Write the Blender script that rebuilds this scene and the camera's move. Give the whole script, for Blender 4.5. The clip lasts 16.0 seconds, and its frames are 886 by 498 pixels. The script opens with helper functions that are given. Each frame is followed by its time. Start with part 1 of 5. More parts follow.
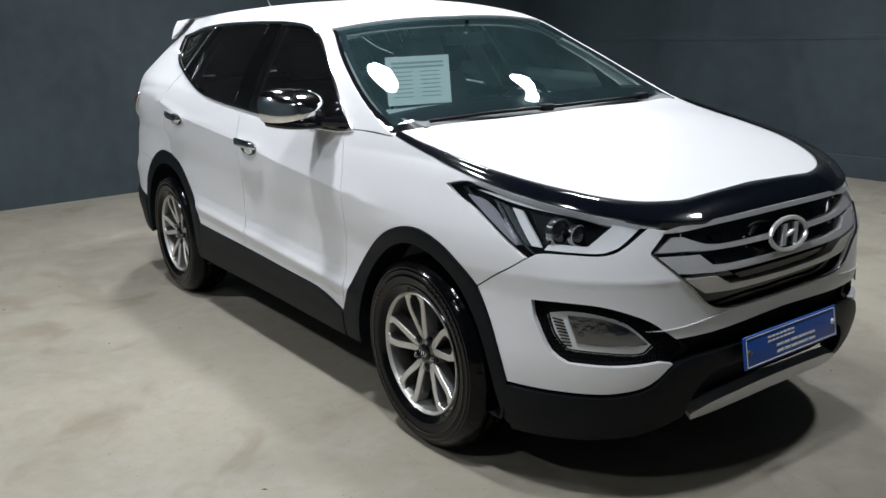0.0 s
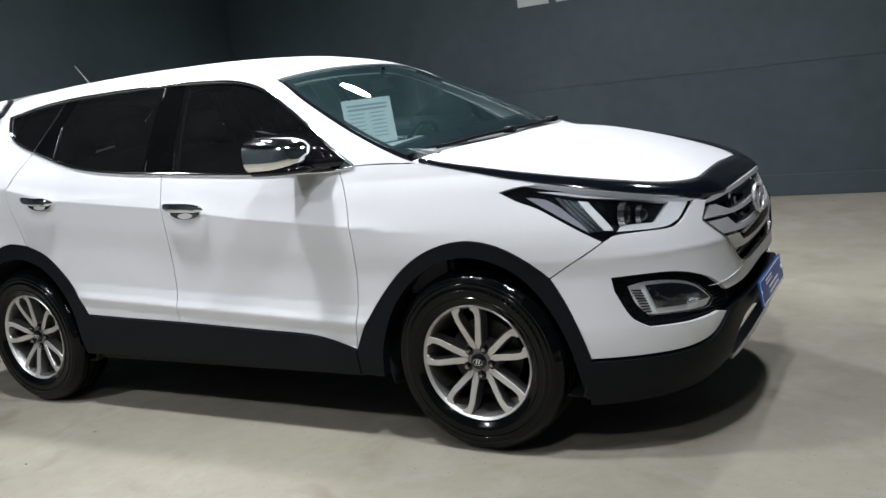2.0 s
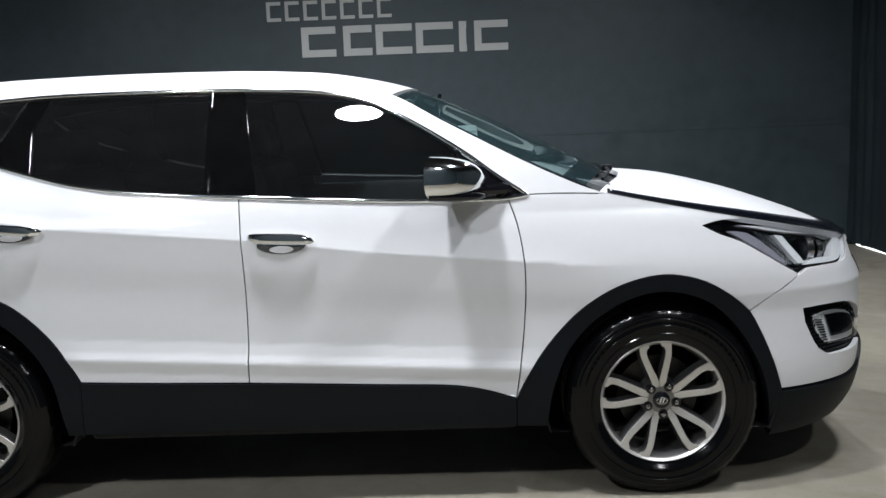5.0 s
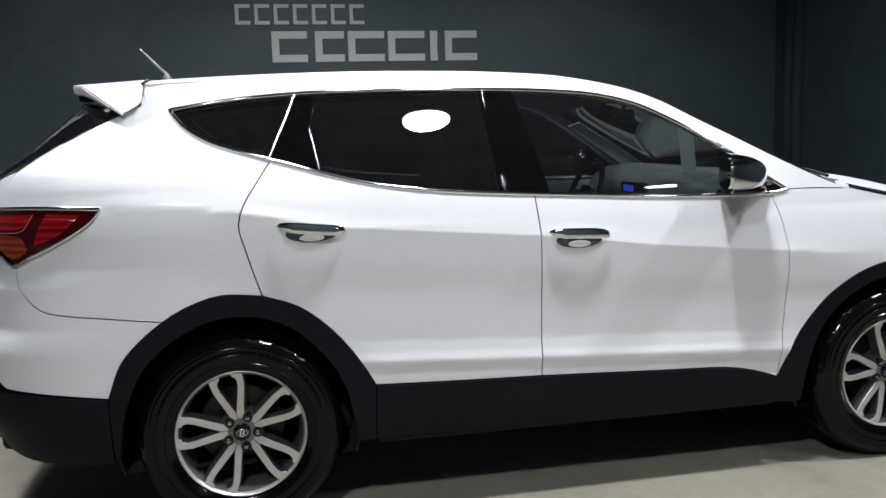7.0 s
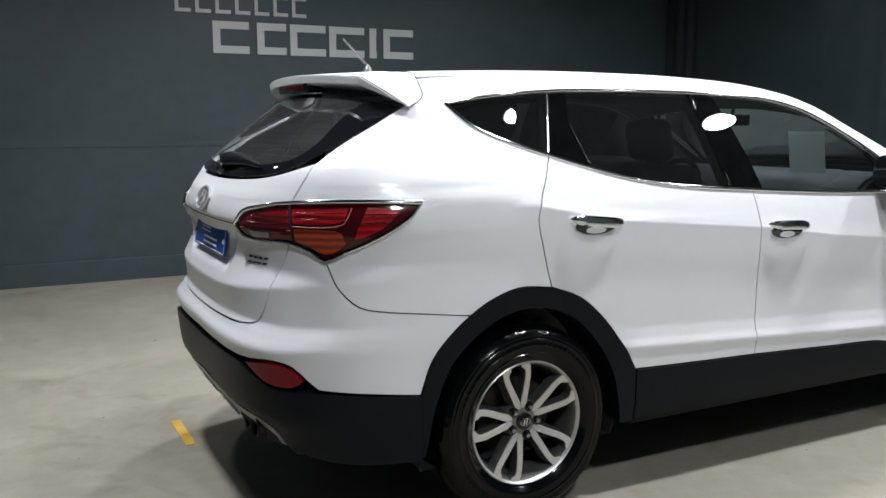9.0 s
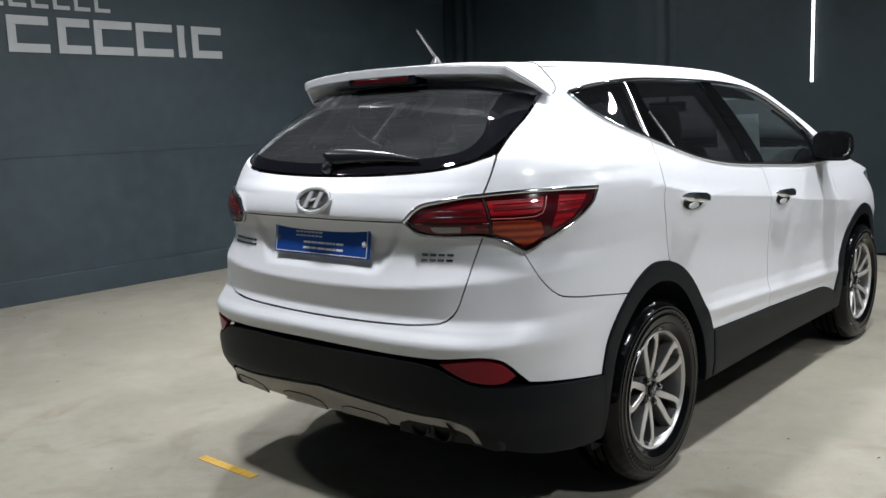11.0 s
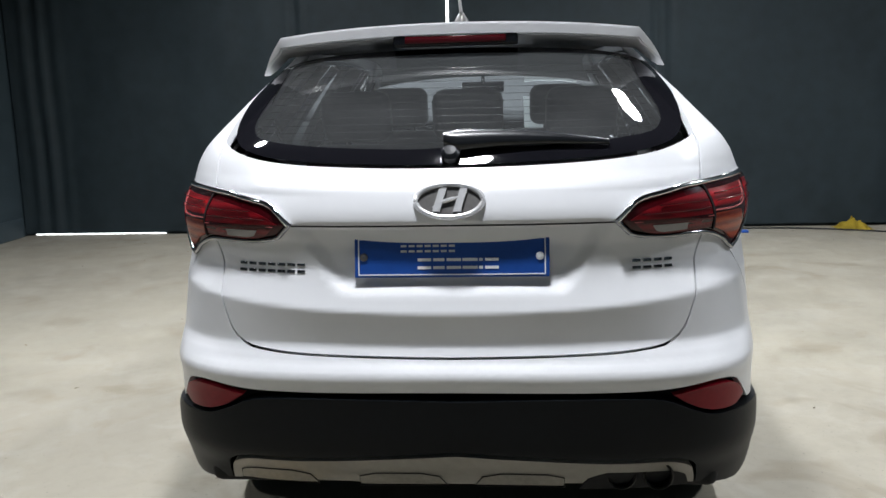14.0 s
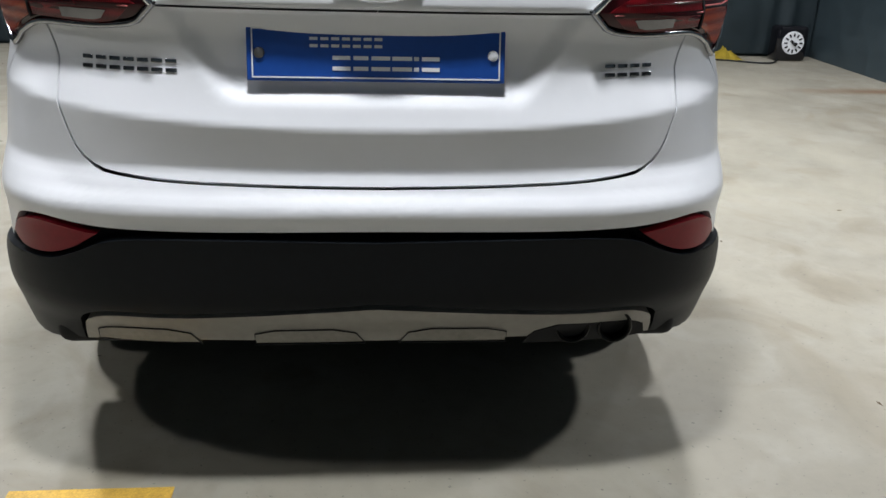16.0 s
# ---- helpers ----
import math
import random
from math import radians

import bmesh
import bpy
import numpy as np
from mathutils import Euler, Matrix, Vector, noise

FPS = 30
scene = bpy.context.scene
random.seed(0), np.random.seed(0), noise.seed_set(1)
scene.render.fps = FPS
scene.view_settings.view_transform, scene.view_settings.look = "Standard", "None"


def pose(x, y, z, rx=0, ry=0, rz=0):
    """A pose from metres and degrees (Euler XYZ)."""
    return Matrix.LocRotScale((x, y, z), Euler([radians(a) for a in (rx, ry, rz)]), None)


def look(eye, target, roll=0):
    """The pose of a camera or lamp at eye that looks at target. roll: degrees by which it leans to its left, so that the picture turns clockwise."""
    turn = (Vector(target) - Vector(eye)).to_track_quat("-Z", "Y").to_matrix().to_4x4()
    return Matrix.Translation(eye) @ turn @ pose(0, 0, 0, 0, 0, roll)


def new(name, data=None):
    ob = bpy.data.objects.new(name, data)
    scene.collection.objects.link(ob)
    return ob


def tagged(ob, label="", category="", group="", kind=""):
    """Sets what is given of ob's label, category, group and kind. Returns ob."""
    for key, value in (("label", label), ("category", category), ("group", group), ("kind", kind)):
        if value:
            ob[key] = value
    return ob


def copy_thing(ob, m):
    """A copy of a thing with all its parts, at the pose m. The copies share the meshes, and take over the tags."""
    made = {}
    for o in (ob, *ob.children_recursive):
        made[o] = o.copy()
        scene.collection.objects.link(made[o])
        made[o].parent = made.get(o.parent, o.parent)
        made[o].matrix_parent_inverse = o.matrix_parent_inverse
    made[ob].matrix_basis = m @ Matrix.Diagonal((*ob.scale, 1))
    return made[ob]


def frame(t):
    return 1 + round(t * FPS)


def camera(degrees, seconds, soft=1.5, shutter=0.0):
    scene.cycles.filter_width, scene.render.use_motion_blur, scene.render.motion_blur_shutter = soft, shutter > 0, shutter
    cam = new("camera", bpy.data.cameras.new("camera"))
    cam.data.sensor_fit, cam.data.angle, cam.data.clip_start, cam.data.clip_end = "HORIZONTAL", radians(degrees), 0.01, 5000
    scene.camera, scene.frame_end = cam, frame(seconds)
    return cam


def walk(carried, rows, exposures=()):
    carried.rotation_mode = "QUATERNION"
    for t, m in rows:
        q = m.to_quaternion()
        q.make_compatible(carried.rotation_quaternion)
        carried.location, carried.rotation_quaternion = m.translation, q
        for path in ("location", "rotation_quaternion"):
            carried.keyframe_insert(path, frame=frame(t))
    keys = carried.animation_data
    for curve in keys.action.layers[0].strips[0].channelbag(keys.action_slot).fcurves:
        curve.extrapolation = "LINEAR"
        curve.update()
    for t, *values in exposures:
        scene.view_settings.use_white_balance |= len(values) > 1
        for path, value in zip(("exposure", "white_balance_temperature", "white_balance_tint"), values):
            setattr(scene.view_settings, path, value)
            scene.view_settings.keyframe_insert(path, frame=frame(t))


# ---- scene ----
cam = camera(53.5, 16.0, soft=1.5)
PATH = [
    (0, (3.943, -2.558, 1.561), (2.354, -1.451, 1.063), -2.3),
    (0.5, (3.802, -3.035, 1.55), (2.301, -1.806, 1.062), -4.3),
    (1, (3.516, -3.356, 1.504), (2.124, -1.99, 1.064), -5.4),
    (1.5, (3.214, -3.543, 1.463), (1.898, -2.09, 1.067), -6.7),
    (2, (2.939, -3.764, 1.439), (1.951, -2.063, 1.077), -6.8),
    (2.5, (2.612, -3.84, 1.474), (1.774, -2.052, 1.161), -8.2),
    (3, (2.255, -3.963, 1.447), (1.537, -2.119, 1.16), -5.9),
    (3.5, (1.869, -4.085, 1.45), (1.291, -2.19, 1.177), -3.8),
    (6, (-0.265, -4.098, 1.431), (-0.081, -2.127, 1.143), -2.3),
    (6.5, (-0.745, -4.015, 1.447), (-0.491, -2.05, 1.169), -2.1),
    (7, (-1.242, -4.045, 1.444), (-0.839, -2.104, 1.174), -1.6),
    (7.5, (-1.685, -3.947, 1.434), (-1.226, -2.018, 1.172), -1.9),
    (8, (-2.16, -3.841, 1.454), (-1.555, -1.952, 1.197), -1.1),
    (8.5, (-2.652, -3.741, 1.455), (-1.873, -1.917, 1.191), -0.6),
    (9, (-3.072, -3.528, 1.463), (-2.162, -1.768, 1.184), -0.2),
    (9.5, (-3.529, -3.369, 1.47), (-2.462, -1.701, 1.191), -1.1),
    (10, (-3.924, -3.081, 1.45), (-2.692, -1.532, 1.16), -1.2),
    (12.3, (-4.645, -1.506, 1.472), (-2.867, -0.654, 1.136), -3.0),
    (12.5, (-4.628, -1.33, 1.494), (-2.809, -0.578, 1.141), -2.7),
    (13, (-4.637, -0.911, 1.496), (-2.719, -0.473, 1.135), -2.6),
    (13.5, (-4.641, -0.501, 1.515), (-2.697, -0.233, 1.127), -3.0),
    (14, (-4.588, -0.176, 1.461), (-2.626, -0.007, 1.11), -1.5),
    (14.5, (-4.554, 0.015, 1.473), (-2.602, 0.021, 1.038), -1.1),
    (15, (-4.276, 0.007, 1.392), (-2.367, -0.019, 0.797), -1.0),
    (15.5, (-4.095, -0.001, 1.321), (-2.211, -0.121, 0.66), -0.3),
    (16, (-4.093, 0.03, 1.306), (-2.236, -0.151, 0.586), 1.8),
]
walk(cam, [(t, look(eye, target, roll)) for t, eye, target, roll in PATH],
     [(0, -.16), (1, -.14), (1.6, -.08), (2, .06), (3.5, .05), (6, -.06), (7.5, -.05), (9.5, .02), (10.2, .04), (12.5, .30), (14, .30), (15.2, .23), (16, .34)])

# ---- light ----
world = bpy.data.worlds.new("hall_air")
scene.world = world
world.use_nodes = True
world.node_tree.nodes["Background"].inputs[0].default_value = (0.02, 0.024, 0.028, 1)
world.node_tree.nodes["Background"].inputs[1].default_value = 0.3
# x, y, watts; the last four are fill lamps added to brighten sides and walls
LAMPS = [(-0.08, -1.53, 74), (-0.5, 2.4, 92), (-2.9, 0.1, 72), (2.4, -1.6, 60), (-0.6, 0.2, 38), (-1.9, -4.2, 92), (2.6, -4.1, 28), (2.4, 2.3, 64), (-3.2, 3.0, 14)]
LAMP_Z = 4.0


# ---- materials ----
def material(name, color, rough=0.5, metal=0.0, coat=0.0, vary=0.0, scale=8.0, bump=0.0, bump_scale=200.0, spec=0.5, rough_vary=0.0):
    """Principled surface with two scales of colour variation and a fine relief."""
    m = bpy.data.materials.new(name)
    m.use_nodes = True
    nt = m.node_tree
    b = nt.nodes["Principled BSDF"]
    b.inputs["Base Color"].default_value = (*color, 1)
    b.inputs["Roughness"].default_value = rough
    b.inputs["Metallic"].default_value = metal
    b.inputs["Coat Weight"].default_value = coat
    b.inputs["Coat Roughness"].default_value = 0.06 if coat > .9 else 0.2
    b.inputs["Specular IOR Level"].default_value = spec
    co = nt.nodes.new("ShaderNodeTexCoord")
    if vary:
        n1, n2, mx, ramp = (nt.nodes.new("ShaderNodeTexNoise"), nt.nodes.new("ShaderNodeTexNoise"), nt.nodes.new("ShaderNodeMath"), nt.nodes.new("ShaderNodeValToRGB"))
        n1.inputs["Scale"].default_value, n2.inputs["Scale"].default_value = scale, scale * 9
        n1.inputs["Detail"].default_value = n2.inputs["Detail"].default_value = 4
        mx.operation = "ADD"
        for n, i in ((n1, 0), (n2, 1)):
            nt.links.new(co.outputs["Object"], n.inputs["Vector"])
            nt.links.new(n.outputs["Fac"], mx.inputs[i])
        half = nt.nodes.new("ShaderNodeMath")
        half.operation = "MULTIPLY"
        half.inputs[1].default_value = 0.5
        nt.links.new(mx.outputs[0], half.inputs[0])
        ramp.color_ramp.elements[0].position, ramp.color_ramp.elements[1].position = 0.35, 0.65
        ramp.color_ramp.elements[0].color = (*[c * (1 - vary) for c in color], 1)
        ramp.color_ramp.elements[1].color = (*[min(1, c * (1 + vary)) for c in color], 1)
        nt.links.new(half.outputs[0], ramp.inputs[0])
        nt.links.new(ramp.outputs[0], b.inputs["Base Color"])
        if rough_vary:
            rr = nt.nodes.new("ShaderNodeMapRange")
            rr.inputs["From Min"].default_value, rr.inputs["From Max"].default_value = 0.35, 0.65
            rr.inputs["To Min"].default_value, rr.inputs["To Max"].default_value = max(0, rough - rough_vary), min(1, rough + rough_vary)
            nt.links.new(half.outputs[0], rr.inputs["Value"])
            nt.links.new(rr.outputs[0], b.inputs["Roughness"])
    if bump:
        nb, bp = nt.nodes.new("ShaderNodeTexNoise"), nt.nodes.new("ShaderNodeBump")
        nb.inputs["Scale"].default_value, nb.inputs["Detail"].default_value = bump_scale, 3
        bp.inputs["Strength"].default_value, bp.inputs["Distance"].default_value = bump, 0.002
        nt.links.new(co.outputs["Object"], nb.inputs["Vector"])
        nt.links.new(nb.outputs["Fac"], bp.inputs["Height"])
        nt.links.new(bp.outputs["Normal"], b.inputs["Normal"])
    return m


def glass(name, tint, rough=0.0, veil=0.0, veil_color=(0.5, 0.52, 0.53)):
    """Thin tinted glass: see-through, with the gloss of its Fresnel reflection and a diffuse veil painted in for dust
    and hazy reflections.
    """
    m = bpy.data.materials.new(name)
    m.use_nodes = True
    nt = m.node_tree
    nt.nodes.clear()
    out, mix, tr, gl, fr = (nt.nodes.new("ShaderNodeOutputMaterial"), nt.nodes.new("ShaderNodeMixShader"), nt.nodes.new("ShaderNodeBsdfTransparent"),
                            nt.nodes.new("ShaderNodeBsdfGlossy"), nt.nodes.new("ShaderNodeFresnel"))
    tr.inputs[0].default_value = (*tint, 1)
    gl.inputs["Roughness"].default_value = rough
    fr.inputs["IOR"].default_value = 1.5
    nt.links.new(fr.outputs[0], mix.inputs[0])
    if veil:
        film, df, no, rg = nt.nodes.new("ShaderNodeMixShader"), nt.nodes.new("ShaderNodeBsdfDiffuse"), nt.nodes.new("ShaderNodeTexNoise"), nt.nodes.new("ShaderNodeMapRange")
        df.inputs[0].default_value = (*veil_color, 1)
        no.inputs["Scale"].default_value, no.inputs["Detail"].default_value = 5, 5
        rg.inputs["To Min"].default_value, rg.inputs["To Max"].default_value = veil * .55, veil * 1.45
        nt.links.new(no.outputs["Fac"], rg.inputs["Value"])
        nt.links.new(rg.outputs[0], film.inputs[0])
        nt.links.new(tr.outputs[0], film.inputs[1])
        nt.links.new(df.outputs[0], film.inputs[2])
        nt.links.new(film.outputs[0], mix.inputs[1])
    else:
        nt.links.new(tr.outputs[0], mix.inputs[1])
    nt.links.new(gl.outputs[0], mix.inputs[2])
    nt.links.new(mix.outputs[0], out.inputs[0])
    return m


def lens_material(name, light, dark):
    """A moulded lamp lens: fine upright flutes and broad bands under a clear glossy skin."""
    m = bpy.data.materials.new(name)
    m.use_nodes = True
    nt = m.node_tree
    b = nt.nodes["Principled BSDF"]
    b.inputs["Roughness"].default_value = 0.3
    b.inputs["Coat Weight"].default_value, b.inputs["Coat Roughness"].default_value, b.inputs["Specular IOR Level"].default_value = 0.5, 0.02, 0.2
    co, wave, fine, mix, bump = [nt.nodes.new("ShaderNode" + k) for k in ("TexCoord", "TexWave", "TexWave", "Mix", "Bump")]
    mix.data_type = "RGBA"
    wave.wave_type, wave.bands_direction, fine.wave_type, fine.bands_direction = "BANDS", "Z", "BANDS", "Y"
    wave.inputs["Scale"].default_value, wave.inputs["Distortion"].default_value, wave.inputs["Detail"].default_value = 13.0, 1.2, 2
    fine.inputs["Scale"].default_value = 75.0
    for w in (wave, fine):
        nt.links.new(co.outputs["Object"], w.inputs["Vector"])
    mix.inputs[6].default_value, mix.inputs[7].default_value = (*dark, 1), (*light, 1)
    nt.links.new(wave.outputs["Fac"], mix.inputs[0])
    nt.links.new(mix.outputs[2], b.inputs["Base Color"])
    bump.inputs["Strength"].default_value, bump.inputs["Distance"].default_value = 0.35, 0.002
    nt.links.new(fine.outputs["Fac"], bump.inputs["Height"])
    nt.links.new(bump.outputs[0], b.inputs["Normal"])
    return m


def glowing(name, color, strength):
    m = bpy.data.materials.new(name)
    m.use_nodes = True
    b = m.node_tree.nodes["Principled BSDF"]
    b.inputs["Base Color"].default_value = (*color, 1)
    b.inputs["Emission Color"].default_value = (*color, 1)
    b.inputs["Emission Strength"].default_value = strength
    return m


PAINT = material("pearl_white_paint", (0.72, 0.725, 0.745), 0.45, coat=0.5, vary=0.012, scale=3)
PLASTIC = material("grained_black_plastic", (0.005, 0.0066, 0.0088), 0.45, spec=0.14, vary=0.15, scale=5, bump=0.15, bump_scale=700)
GLOSS = material("gloss_black", (0.006, 0.006, 0.008), 0.03)
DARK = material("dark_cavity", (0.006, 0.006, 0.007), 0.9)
WIPER = material("satin_black_plastic", (0.008, 0.009, 0.011), 0.25, vary=0.1)
SMOKE = material("smoked_acrylic", (0.006, 0.008, 0.014), 0.1, coat=1.0)
CHROME = material("chrome", (0.86, 0.87, 0.88), 0.08, 1.0)
SHINE = material("bright_chrome", (0.7, 0.7, 0.71), 0.25, 0.5)
SATIN = material("satin_silver", (0.62, 0.62, 0.63), 0.32, 0.45, vary=0.04)
ALLOY = material("machined_alloy", (0.60, 0.585, 0.56), 0.36, 0.6, vary=0.06, scale=20)
GUNMETAL = material("grey_alloy_paint", (0.16, 0.155, 0.15), 0.35, 0.7, vary=0.08, scale=20)
SKID = material("dusty_silver_plastic", (0.29, 0.275, 0.25), 0.4, 0.4, vary=0.08, scale=5)
SKID_DARK = material("darker_silver_plastic", (0.24, 0.225, 0.20), 0.45, 0.35, vary=0.15, scale=8)
RUBBER = material("tyre_rubber", (0.002, 0.0022, 0.0026), 0.13, vary=0.3, scale=9, rough_vary=0.04, spec=0.2, bump=0.3, bump_scale=22)
RED = lens_material("red_lens", (0.42, 0.006, 0.012), (0.16, 0.002, 0.005))
DEEPRED = material("dark_red_lens", (0.045, 0.002, 0.004), 0.08, spec=0.5)
MIDRED = lens_material("mid_red_lens", (0.20, 0.004, 0.009), (0.075, 0.002, 0.004))
GUIDE = material("pink_light_guide", (0.42, 0.10, 0.10), 0.2)
AMBER = lens_material("amber_lens", (0.38, 0.055, 0.012), (0.16, 0.012, 0.005))
CLEAR = glass("clear_lens", (0.9, 0.92, 0.93))
# the teal veil stands in for the tinted reflection inside the windscreen
SCREEN_GLASS = glass("green_windscreen_glass", (0.6, 0.78, 0.77), veil=0.045, veil_color=(0.26, 0.5, 0.55))
PILLAR = glass("black_pillar_cover", (0.002, 0.002, 0.003), veil=0.006)
DOOR_GLASS = glass("tinted_door_glass", (0.17, 0.2, 0.205), veil=0.008)
PRIVACY = glass("privacy_glass", (0.06, 0.063, 0.066), veil=0.010)
REAR_GLASS = glass("rear_privacy_glass", (0.55, 0.58, 0.59), veil=0.05)
LEATHER = material("grey_leather", (0.2, 0.2, 0.2), 0.35, vary=0.15, scale=10, bump=0.1)
CABIN = material("grey_cabin_plastic", (0.27, 0.28, 0.28), 0.6, vary=0.1)
HEADLINING = material("grey_headlining", (0.42, 0.42, 0.41), 0.9)
BLUE = material("blue_plate_paint", (0.012, 0.075, 0.36), 0.35, vary=0.06, scale=6)
WHITE = material("white_paint", (0.75, 0.76, 0.78), 0.4)
PAPER = material("white_paper", (0.72, 0.78, 0.78), 0.8, vary=0.03)
INK = material("grey_ink", (0.38, 0.43, 0.45), 0.8)
REFLECTOR = material("matt_red_reflector", (0.2, 0.004, 0.012), 0.3, spec=0.25, vary=0.1, scale=60)
FACETS = material("faceted_chrome", (0.8, 0.81, 0.83), 0.08, 1.0, bump=1.0, bump_scale=70)
BEZEL = material("pale_silver_bezel", (0.8, 0.81, 0.82), 0.25, 0.2, vary=0.03)
MARKER = material("lilac_grey_marker", (0.30, 0.30, 0.34), 0.25, 0.3, vary=0.05)
FOG_BEZEL = material("pale_fog_bezel", (0.78, 0.79, 0.79), 0.3, 0.1, vary=0.04)
SMOKED_FACETS = material("smoked_facets", (0.2, 0.2, 0.21), 0.1, 1.0, bump=0.9, bump_scale=45)
DASH = material("dark_dashboard_plastic", (0.13, 0.14, 0.145), 0.55, vary=0.12)
CLOTH = material("yellow_cloth", (0.45, 0.33, 0.03), 0.9, vary=0.2, scale=20)
CHROME_DARK = material("dark_chrome", (0.32, 0.32, 0.33), 0.15, 1.0)
MIRROR = material("mirror_glass", (0.85, 0.86, 0.87), 0.01, 1.0)
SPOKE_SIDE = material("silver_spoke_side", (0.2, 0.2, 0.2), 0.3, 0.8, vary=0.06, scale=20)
DISC = material("dark_brake_disc", (0.05, 0.048, 0.045), 0.45, 0.8, vary=0.2, scale=20)
HUB_GREY = material("grey_hub", (0.2, 0.196, 0.19), 0.35, 0.7, vary=0.08, scale=20)


# ---- car body surface ----
def table(pairs):
    """A smooth curve through (x, value) pairs."""
    xs, vs = [p[0] for p in pairs], [p[1] for p in pairs]
    n = len(xs)
    d = [(vs[i + 1] - vs[i]) / (xs[i + 1] - xs[i]) for i in range(n - 1)]
    m = [d[0]] + [0.0 if d[i - 1] * d[i] <= 0 else 2 * d[i - 1] * d[i] / (d[i - 1] + d[i]) for i in range(1, n - 1)] + [d[-1]]
    xs, vs, m = np.array(xs), np.array(vs), np.array(m)

    def value(x):
        x = np.asarray(x, float)
        i = np.clip(np.searchsorted(xs, x) - 1, 0, n - 2)
        h = xs[i + 1] - xs[i]
        t = np.clip((x - xs[i]) / h, 0, 1)
        return ((2 * t**3 - 3 * t**2 + 1) * vs[i] + (t**3 - 2 * t**2 + t) * h * m[i]
                + (-2 * t**3 + 3 * t**2) * vs[i + 1] + (t**3 - t**2) * h * m[i + 1])
    return value


WIDTH = table([(0.15, .83), (.25, .868), (.4, .888), (.49, .886), (.55, .882), (.60, .879), (.64, .8775), (.72, .877), (.87, .8865), (.972, .8920), (.985, .8928), (.993, .8905), (1.004, .8872), (1.016, .8838), (1.04, .8775),
               (1.12, .858), (1.2, .832), *[(1.2 + .046 * i, .832 - .45 * .046 * i - .435 * (.046 * i) ** 2) for i in range(1, 11)], (1.75, .42)])
SOFT = table([(.15, .83), (.25, .868), (.4, .888), (.49, .886), (.6, .879), (.72, .877), (.85, .8845), (.93, .8862), (.985, .884), (1.03, .8775), (1.1, .862), (1.2, .832), (1.75, .42)])
REAR = table([(.2, 2.18), (.34, 2.24), (.41, 2.275), (.5, 2.33), (.62, 2.345), (.66, 2.35), (.71, 2.365), (.755, 2.335), (.8, 2.305), (.93, 2.30),
              (1.05, 2.305), (1.13, 2.325), (1.2, 2.305), (1.25, 2.265), (1.32, 2.205), (1.46, 2.05), (1.57, 1.925), (1.63, 1.86), (1.75, 1.7)])
FRONT = table([(.15, 2.08), (.25, 2.2), (.35, 2.25), (.5, 2.275), (.62, 2.275), (.745, 2.281), (.765, 2.286), (.79, 2.279), (.85, 2.26), (.93, 2.235), (1.0, 2.22), (1.8, 2.22)])
TOP = table([(-2.2, 1.62), (-1.95, 1.645), (-1.7, 1.675), (-1.3, 1.695), (-.8, 1.705), (-.4, 1.70), (0, 1.68), (.25, 1.64), (.45, 1.585),
             (.7, 1.48), (1.0, 1.34), (1.2, 1.24), (1.28, 1.205), (1.5, 1.18), (1.74, 1.125), (1.98, 1.045), (2.14, .98), (2.23, .925)])
EDGE = table([(-2.3, 1.57), (-1.95, 1.622), (-1.6, 1.645), (-1.0, 1.662), (-.5, 1.664), (-.1, 1.65), (.2, 1.605), (.37, 1.55), (.54, 1.455),
              (.67, 1.385), (.88, 1.275), (1.04, 1.20), (1.13, 1.165), (1.32, 1.12), (1.55, 1.07), (1.75, 1.03), (1.96, .985), (2.1, .95), (2.23, .92)])


def smooth_step(a, b, x):
    t = np.clip((x - a) / (b - a), 0, 1)
    return t * t * (3 - 2 * t)


HAUNCH = .012  # how far the rear wings stand out
SHOULDER_LINE = [(-2.4, 1.10), (-2.1, 1.125), (-1.9, 1.165), (-1.7, 1.195), (-1.5, 1.195), (-1.3, 1.17), (-.93, 1.10), (-.14, 1.03), (.25, .977), (.93, .912), (1.4, .868)]


def half_width(x, z):
    """Half width of the body; its shoulder line falls towards the front."""
    line = np.interp(x, [p[0] for p in SHOULDER_LINE], [p[1] for p in SHOULDER_LINE])
    start = np.maximum(1.1, line)
    k = np.minimum(np.interp(z, [.62, .85], [0, 1]), np.clip((1.5 - z) / (1.5 - start), 0, 1) ** 2)
    above = np.clip((z - line - .02) / (np.interp(x, [-1.4, -1.0, -.5], [1.42, 1.28, 1.19]) - line - .02), 0, 1)
    shift = (.985 - line) * (1 - above) + .085 * np.clip(x, -1.6, 1.4) * above
    low = z - (.557 - .05 * x)
    flare = .016 * np.interp(low, [-.12, -.05, -.004, .004, .03, .075], [0, .35, 1, 1, .45, 0]) * smooth_step(-1.02, -.82, x) * smooth_step(.98, .78, x)
    level = z + shift * k
    front = smooth_step(.9, 1.25, x) + smooth_step(-1.2, -1.5, x)
    bulge = np.interp(z, [.3, .6, 1.1, 1.25, 1.45, 1.6], [.4, 1, .9, .3, 1.9, 1.4])
    return WIDTH(level) * (1 - front) + SOFT(level) * front + flare + HAUNCH * bulge * smooth_step(-1.1, -1.7, x) + .010 * smooth_step(1.0, 1.5, x)


